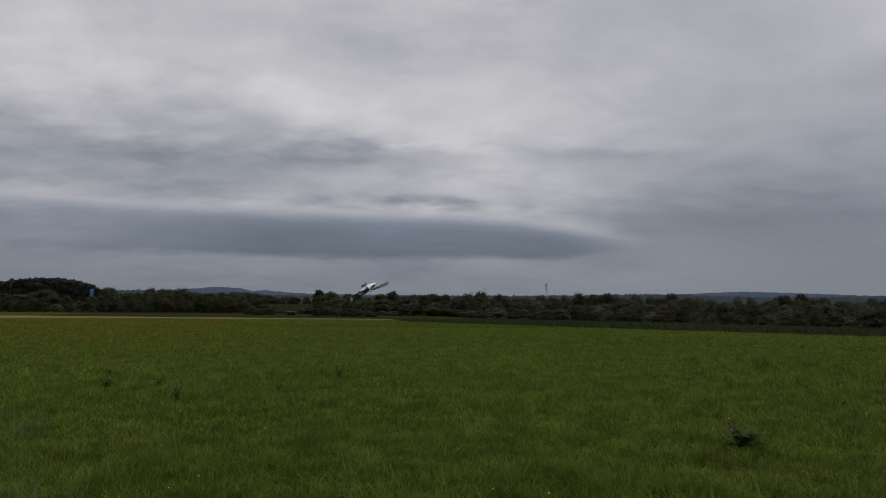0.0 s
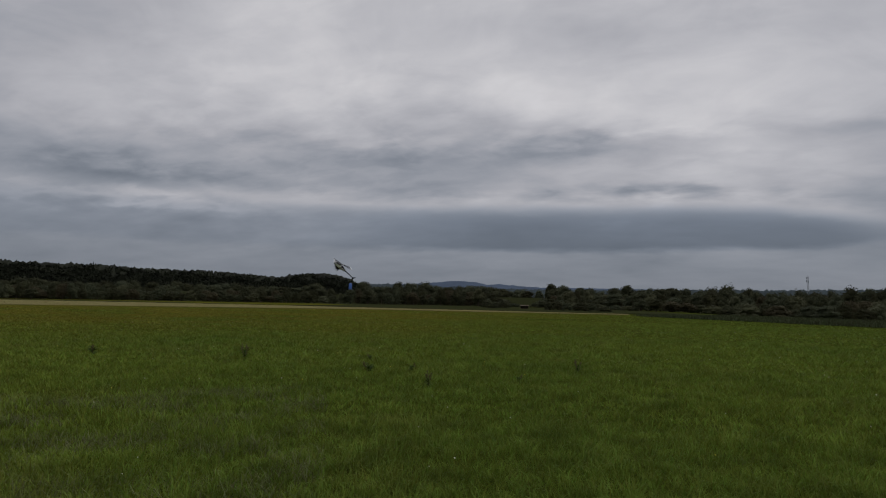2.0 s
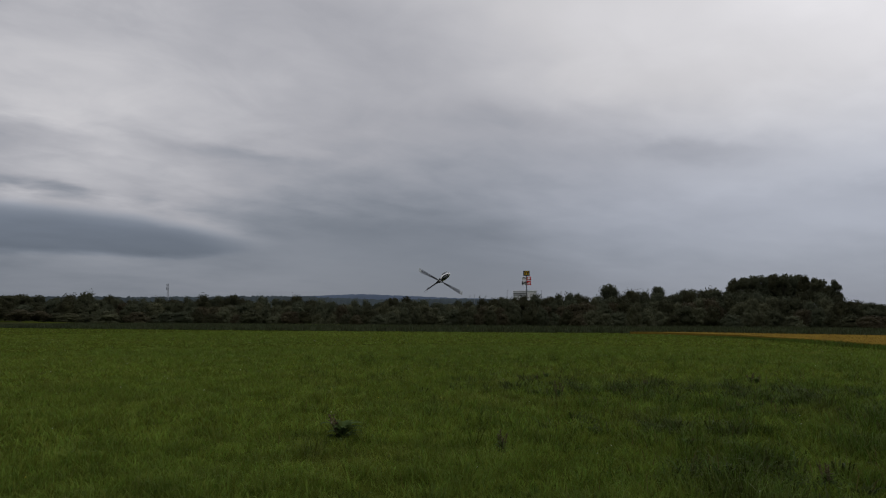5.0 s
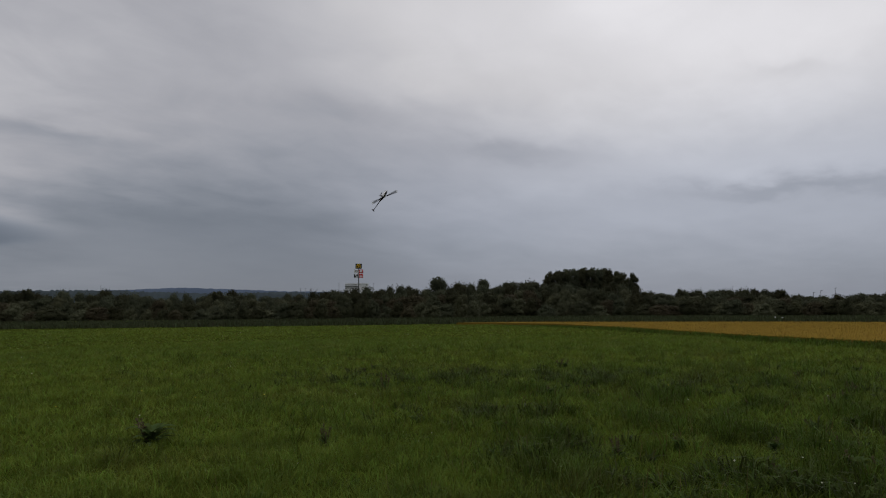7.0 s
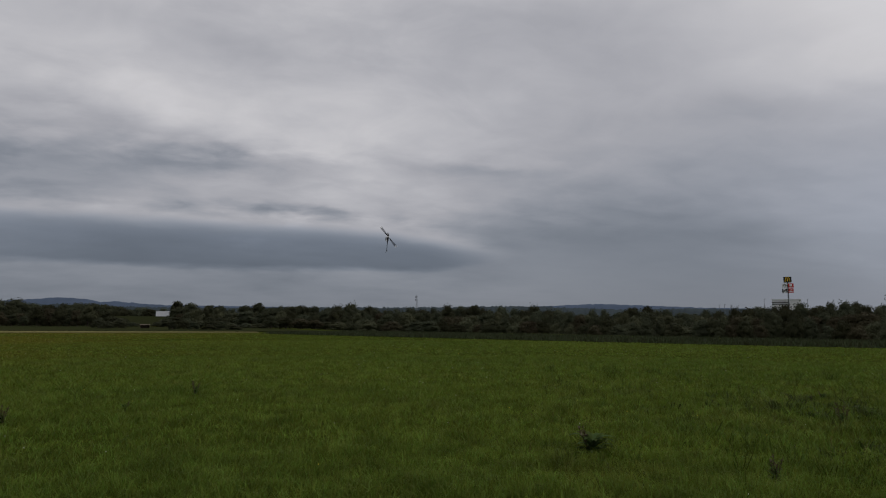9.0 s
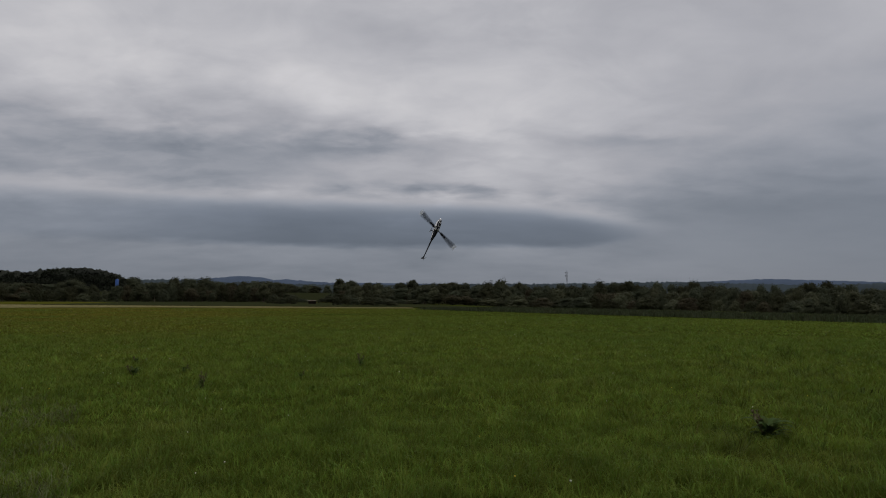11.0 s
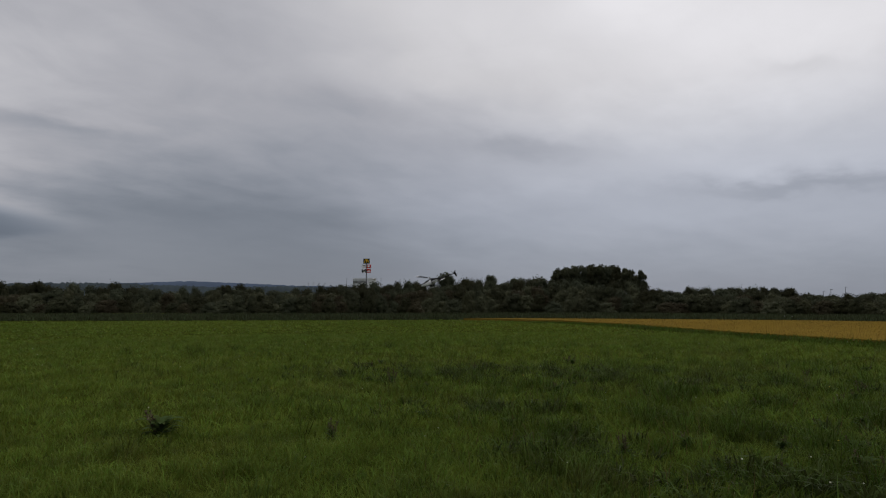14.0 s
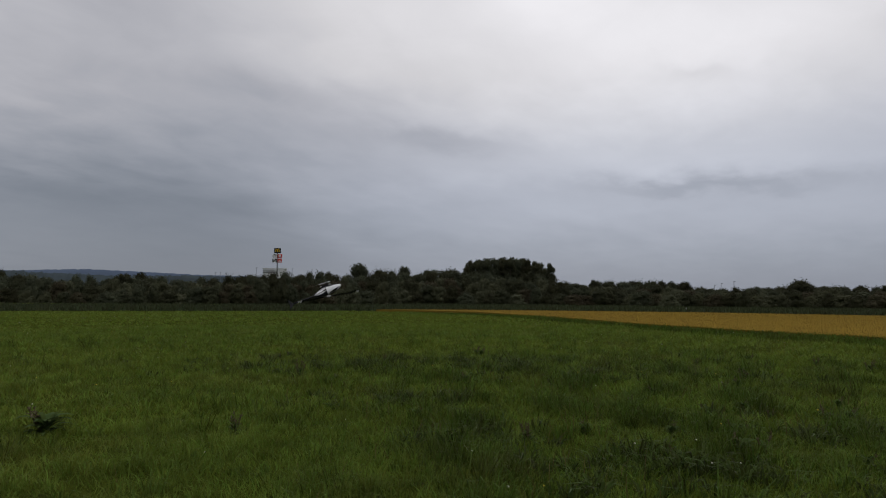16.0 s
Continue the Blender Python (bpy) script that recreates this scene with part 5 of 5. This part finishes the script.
def stripe(bm, side, xa, xb, ta, tb, width, proud):
    """A bold painted stripe that runs slantwise over one flank of the pod."""
    fine = dense(POD, 8)
    rows = []
    for x, w, h, zc in fine:
        if not xb <= x <= xa:
            continue
        f = (xa - x) / (xa - xb)
        mid = ta + (tb - ta) * f
        wd = width * math.sin(math.pi * min(0.98, max(0.02, f))) ** 0.6
        row = []
        for s in (-1, -0.33, 0.33, 1):
            t = radians(mid + s * wd)
            row.append(bm.verts.new((x, side * (w + proud) * math.cos(t), zc + (h + proud) * math.sin(t))))
        rows.append(row)
    for p, q in zip(rows, rows[1:]):
        for i in range(3):
            bm.faces.new((p[i], p[i + 1], q[i + 1], q[i]))
    bmesh.ops.recalc_face_normals(bm, faces=bm.faces)


def build_helicopter():
    root = new("model_helicopter")
    bm = bmesh.new()
    loft(bm, dense(POD, 2))
    canopy = part("canopy", bm, M["shell"], root, "glossy white canopy with black flashes", True)
    bm = bmesh.new()
    loft(bm, dense(POD, 8), 0, 359.9, 0.0015, 32, -0.36, 0.0)
    cowl = part("rear_cowling", bm, M["carbon"], root, "black rear cowling with white flashes", True)
    for side in (-1, 1):
        for xa, xb, ta, tb, w in ((0.0, -0.31, -58, -20, 9), (0.0, -0.35, -24, 2, 11), (0.0, -0.30, 12, 26, 9)):
            bm = bmesh.new()
            stripe(bm, side, xa, xb, ta, tb, w, 0.004)
            part("flash", bm, M["shell"], cowl, "white painted flash")
        bm = bmesh.new()
        stripe(bm, side, 0.355, 0.04, 46, 58, 18, 0.002)
        part("flash", bm, M["carbon"], canopy, "black painted flash")
        bm = bmesh.new()
        stripe(bm, side, 0.26, 0.04, -40, -36, 7, 0.002)
        part("flash", bm, M["carbon"], canopy, "black painted flash")
    bm = bmesh.new()
    loft(bm, dense(POD, 8), 214, 326, 0.0025, 16, 0.0, 0.34)
    part("belly_panel", bm, M["carbon"], canopy, "black belly panel")
    bm = bmesh.new()
    loft(bm, dense(POD, 8), 76, 104, 0.0035, 10, -0.02, 0.352)
    part("back_panel", bm, M["carbon"], canopy, "black panel along the canopy's back")
    # frame below and behind the rotor mast
    bm = bmesh.new()
    box(bm, -0.13, 0.09, -0.032, 0.032, -0.285, -0.05, 0.008)
    part("side_frame", bm, M["carbon"], root)
    bm = bmesh.new()
    rod(bm, (0, 0, -0.09), (0, 0, 0.02), 0.008, 0.008, 10)
    part("mast", bm, M["alloy"], root)
    bm = bmesh.new()
    rod(bm, (-0.22, 0, -0.122), (-0.93, 0, -0.100), 0.026, 0.014, 12)
    part("tail_boom", bm, M["carbon"], root)
    bm = bmesh.new()
    outline = [(-0.86, -0.10), (-0.93, -0.02), (-0.985, 0.03), (-0.965, -0.08), (-0.985, -0.235), (-0.945, -0.22), (-0.91, -0.13)]
    front = [bm.verts.new((x, 0.016, z)) for x, z in outline]
    rear = [bm.verts.new((x, 0.012, z)) for x, z in outline]
    bm.faces.new(front)
    bm.faces.new(rear[::-1])
    for i in range(len(outline)):
        j = (i + 1) % len(outline)
        bm.faces.new((front[i], rear[i], rear[j], front[j]))
    part("tail_fin", bm, M["carbon"], root)
    # landing gear: two moulded hoops and two short skids
    for x in (-0.075, 0.045):
        bm = bmesh.new()
        for s in (-1, 1):
            rod(bm, (x, s * 0.028, -0.25), (x, s * 0.066, -0.30), 0.018, 0.014, 8)
            rod(bm, (x, s * 0.066, -0.30), (x, s * 0.078, -0.345), 0.014, 0.012, 8)
        part("leg", bm, M["carbon"], root)
    for s in (-1, 1):
        bm = bmesh.new()
        rod(bm, (-0.15, s * 0.078, -0.345), (0.105, s * 0.078, -0.345), 0.011, 0.011, 8)
        rod(bm, (0.105, s * 0.078, -0.345), (0.145, s * 0.078, -0.325), 0.011, 0.008, 8)
        part("skid", bm, M["runner"], root, "pale grey skid runner")
    bm = bmesh.new()
    box(bm, -0.10, 0.07, -0.034, 0.034, -0.325, -0.265, 0.012)
    part("battery_tray", bm, M["carbon"], root)
    # main rotor: hub, grips and two blades that whirl into fans
    rotor = new("main_rotor")
    rotor.parent = root
    bm = bmesh.new()
    box(bm, -0.055, 0.055, -0.022, 0.022, -0.014, 0.016, 0.006)
    rod(bm, (0, 0, 0), (0, 0, 0.04), 0.014, 0.009, 10)
    part("hub", bm, M["alloy"], rotor)
    for s in (-1, 1):
        bm = bmesh.new()
        rod(bm, (s * 0.05, 0, 0), (s * 0.13, 0, 0), 0.014, 0.011, 8)
        part("blade_grip", bm, M["carbon"], rotor)

        def fan(r0, r1, chord, sweep, lift, mat, name):
            bm = bmesh.new()
            for k, half in enumerate((1.0, 0.78, 0.56, 0.34, 0.14)):
                rows = []
                for i in range(9):
                    r = r0 + (r1 - r0) * i / 8
                    w = chord / 2 + half * r * math.tan(radians(sweep / 2))
                    rows.append([bm.verts.new((s * r, y, lift + 0.02 * r * r + 0.002 * k)) for y in (-w, 0, w)])
                for p, q in zip(rows, rows[1:]):
                    for a, b in ((0, 1), (1, 2)):
                        bm.faces.new((p[a], p[b], q[b], q[a]))
            return part(name, bm, mat, rotor)

        fan(0.12, 0.70, 0.055, 13, 0.0, M["blade"], "blade")
        bm = bmesh.new()
        box(bm, *sorted((s * 0.12, s * 0.34)), -0.020, 0.020, -0.004, -0.001)
        part("blade_root", bm, M["carbon"], rotor)
        fan(0.701, 0.79, 0.055, 11, 0.0, M["tip"], "blade_tip")
    # tail rotor
    tail = new("tail_rotor")
    tail.parent = root
    tail.matrix_basis = Matrix.Translation((-0.93, -0.035, -0.10))
    bm = bmesh.new()
    rod(bm, (0, -0.012, 0), (0, 0.05, 0), 0.010, 0.010, 8)
    part("hub", bm, M["alloy"], tail)
    for s in (-1, 1):
        bm = bmesh.new()
        box(bm, 0.02 if s > 0 else -0.135, 0.135 if s > 0 else -0.02, -0.004, 0.002, -0.014, 0.014)
        part("blade", bm, M["blade"], tail)
    tagged(root, "white and black radio-controlled model helicopter in flight", "helicopter")
    return root, rotor, tail


helicopter, main_rotor, tail_rotor = build_helicopter()
build_grass()

# ---- what moves ----
# seconds, place of the rotor hub, turn (quaternion), bearing of the blades on the hub
FLIGHT = [
    (0.000, -2.31, 20.72, 2.21, 0.3717, 0.8492, 0.2014, 0.3164, 179),
    (0.100, -2.57, 20.63, 2.62, 0.3426, 0.8574, 0.1092, 0.3683, 166),
    (0.300, -3.61, 20.57, 3.45, 0.2879, 0.8639, -0.1389, 0.3891, 141),
    (0.500, -5.18, 20.53, 4.34, 0.2964, 0.8146, -0.1857, 0.4627, 133),
    (0.700, -7.36, 21.24, 5.12, 0.2780, 0.7792, -0.2059, 0.5227, 103),
    (0.800, -8.25, 21.37, 5.31, 0.3069, 0.7475, -0.1454, 0.5708, 87),
    (1.000, -9.86, 21.73, 5.45, 0.2305, 0.7387, -0.2085, 0.5981, 14),
    (1.200, -11.36, 22.19, 5.20, 0.2139, 0.7058, -0.1967, 0.6461, 89),
    (1.500, -13.23, 22.99, 4.41, 0.1930, 0.6905, -0.2197, 0.6616, 162),
    (1.600, -13.70, 23.38, 4.15, 0.2443, 0.6117, -0.2349, 0.7148, 142),
    (1.800, -14.20, 24.13, 3.44, -0.1543, 0.6163, -0.3734, 0.6760, 67),
    (2.000, -13.69, 24.47, 3.10, -0.4278, 0.4626, -0.1890, 0.7532, 25),
    (2.200, -12.26, 23.59, 2.65, -0.5759, 0.2551, -0.0280, 0.7762, 99),
    (2.400, -9.72, 21.33, 2.06, -0.2028, 0.2397, -0.0945, 0.9447, 178),
    (2.500, -8.82, 20.42, 1.92, -0.1927, 0.2471, -0.0943, 0.9450, 178),
    (2.600, -8.01, 19.89, 1.80, -0.1800, 0.2417, -0.0972, 0.9485, 184),
    (2.800, -6.71, 21.16, 1.67, -0.2251, 0.2060, -0.1268, 0.9438, 187),
    (3.000, -4.69, 23.10, 1.80, -0.4515, 0.1494, -0.1309, 0.8699, 161),
    (3.200, -2.25, 24.94, 2.42, -0.5314, 0.0326, -0.0079, 0.8465, 213),
    (3.400, -0.13, 27.14, 3.68, -0.3330, -0.0126, 0.3177, 0.8877, 214),
    (3.500, 0.55, 27.11, 4.16, -0.2853, -0.1662, 0.6414, 0.6926, 182),
    (3.600, 1.13, 26.04, 4.36, -0.2276, -0.2469, 0.7493, 0.5708, 149),
    (3.800, 2.02, 21.92, 4.48, -0.2430, -0.2270, 0.6645, 0.6692, 83),
    (4.000, 3.29, 22.69, 4.59, -0.1217, -0.3677, 0.8256, 0.4103, 140),
    (4.200, 4.82, 23.45, 4.58, -0.1544, -0.3767, 0.7126, 0.5714, 88),
    (4.500, 7.00, 21.69, 3.54, -0.1827, -0.5398, 0.7165, 0.4024, 50),
    (4.600, 7.80, 20.89, 3.27, -0.2105, -0.5477, 0.7257, 0.3593, -11),
    (4.800, 9.24, 18.78, 2.94, -0.3192, -0.5804, 0.7046, 0.2546, -36),
    (5.000, 10.74, 17.18, 2.59, -0.3804, -0.5978, 0.6822, 0.1805, -62),
    (5.200, 12.12, 15.90, 2.36, -0.4089, -0.6145, 0.6600, 0.1398, -106),
    (5.700, 14.37, 16.53, 3.71, -0.4306, -0.6470, 0.6284, 0.0339, -86),
    (6.200, 19.21, 18.55, 5.59, -0.4463, -0.6706, 0.5881, -0.0724, -66),
    (6.800, 22.54, 23.34, 7.61, -0.4571, -0.6868, 0.5292, -0.1986, -43),
    (7.300, 23.44, 29.67, 7.00, -0.4591, -0.6898, 0.4720, -0.3009, -23),
    (7.500, 23.02, 32.57, 7.40, -0.5089, -0.7089, 0.3172, -0.3714, -75),
    (7.800, 21.58, 37.03, 7.96, -0.5185, -0.6847, 0.2712, -0.4345, -16),
    (8.000, 20.21, 39.99, 8.33, -0.5256, -0.6427, 0.2997, -0.4700, -89),
    (8.200, 17.93, 42.17, 8.36, -0.5547, -0.5900, 0.2924, -0.5087, -42),
    (8.500, 13.44, 43.80, 8.25, -0.5620, -0.5088, 0.3599, -0.5438, -122),
    (8.600, 11.88, 43.75, 8.08, -0.5854, -0.4923, 0.3686, -0.5283, -78),
    (8.800, 8.29, 42.07, 7.52, -0.5664, -0.5025, 0.3643, -0.5422, -41),
    (9.000, 4.57, 39.68, 6.90, -0.5550, -0.4952, 0.3503, -0.5692, 44),
    (9.100, 2.84, 38.89, 6.67, -0.5697, -0.4834, 0.3054, -0.5903, 84),
    (9.300, -0.20, 36.04, 6.00, -0.5534, -0.4786, 0.3093, -0.6075, 132),
    (9.500, -2.54, 33.50, 5.45, -0.5262, -0.4383, 0.3238, -0.6528, 216),
    (9.700, -4.78, 31.74, 4.99, -0.4831, -0.4371, 0.3845, -0.6539, 258),
    (10.200, -3.26, 28.63, 4.88, -0.4742, -0.5557, 0.3597, -0.5805, 255),
    (10.700, -2.39, 22.73, 4.20, -0.4558, -0.6631, 0.3276, -0.4953, 252),
    (11.100, 0.00, 18.40, 3.53, -0.4343, -0.7395, 0.2971, -0.4198, 249),
    (11.500, 3.04, 15.62, 3.27, -0.4073, -0.8063, 0.2628, -0.3390, 247),
    (11.800, 4.18, 14.79, 2.70, -0.3836, -0.8496, 0.2349, -0.2754, 245),
    (11.900, 4.65, 13.59, 2.93, -0.3376, -0.8849, 0.2277, -0.2261, 207),
    (12.000, 5.24, 13.03, 3.22, -0.2761, -0.9133, 0.2293, -0.1926, 196),
    (12.100, 6.07, 13.69, 3.70, -0.2494, -0.8774, 0.4064, -0.0533, 191),
    (12.200, 7.09, 15.05, 4.25, -0.3390, -0.8248, 0.4164, 0.1772, 154),
    (12.300, 7.61, 15.39, 4.70, -0.6322, -0.6549, 0.1866, 0.3696, 146),
    (12.400, 8.08, 15.58, 4.97, -0.7559, -0.4694, 0.0113, 0.4563, 135),
    (12.500, 8.61, 15.81, 4.99, -0.7792, -0.4528, -0.1272, 0.4143, 113),
    (12.700, 9.77, 16.69, 4.91, -0.7795, -0.3921, -0.2206, 0.4358, 182),
    (12.900, 11.07, 17.63, 4.62, -0.6342, -0.3825, -0.2398, 0.6276, 258),
    (13.000, 11.90, 18.30, 4.44, -0.5738, -0.3791, -0.2587, 0.6783, 198),
    (13.200, 13.16, 18.69, 4.04, -0.3902, -0.3410, -0.2538, 0.8167, 270),
    (13.400, 14.26, 18.57, 3.63, -0.2271, -0.3142, -0.1460, 0.9102, 356),
    (13.500, 14.85, 18.43, 3.42, -0.0992, -0.3054, -0.1298, 0.9381, 298),
    (13.600, 15.52, 18.35, 3.29, 0.0223, -0.2794, -0.1193, 0.9525, 271),
    (13.800, 16.46, 17.74, 2.80, 0.2840, -0.2498, -0.0948, 0.9208, 196),
    (14.000, 16.84, 16.70, 2.41, 0.3198, -0.1889, -0.0880, 0.9243, 120),
    (14.200, 16.81, 15.80, 2.07, 0.0217, -0.1254, -0.0193, 0.9917, 160),
    (14.500, 17.10, 14.68, 1.80, -0.0694, -0.1675, 0.0942, 0.9789, 177),
    (14.600, 17.19, 14.17, 1.69, -0.2149, -0.1155, -0.3982, 0.8842, 175),
    (14.800, 16.92, 13.31, 1.90, -0.2006, -0.3504, -0.4936, 0.7703, 147),
    (15.000, 16.07, 12.79, 2.37, -0.4172, -0.3983, -0.3900, 0.7177, 149),
    (15.200, 14.36, 11.86, 2.78, -0.5378, -0.6323, -0.1631, 0.5332, 171),
    (15.400, 12.32, 10.81, 2.83, -0.4445, -0.7524, 0.1355, 0.4669, 199),
    (15.500, 12.11, 10.91, 2.74, -0.4222, -0.7826, 0.2461, 0.3856, 223),
    (15.700, 11.54, 10.96, 2.35, -0.4738, -0.7617, 0.3892, 0.2096, 267),
    (16.000, 11.60, 11.92, 1.48, -0.2405, -0.8802, 0.4032, -0.0700, 340),
]


def motions():
    walk(helicopter, [(t, Matrix.LocRotScale((x, y, z), Quaternion((qw, qx, qy, qz)), None)) for t, x, y, z, qw, qx, qy, qz, b in FLIGHT])
    walk(main_rotor, [(row[0], pose(0, 0, 0, 0, 0, row[8])) for row in FLIGHT])
    walk(tail_rotor, [(k * 0.1, pose(-0.93, -0.035, -0.10, 0, 37 * k, 0)) for k in range(161)])
    # the lorry on the road behind the belt
    rows = []
    for k in range(17):
        az = -25.0 + 1.5 * k
        rows.append((float(k), Matrix.Translation(bearing(az, 334.5, 2.93)) @ Matrix.Rotation(radians(-az), 4, "Z")))
    walk(truck, rows)


motions()
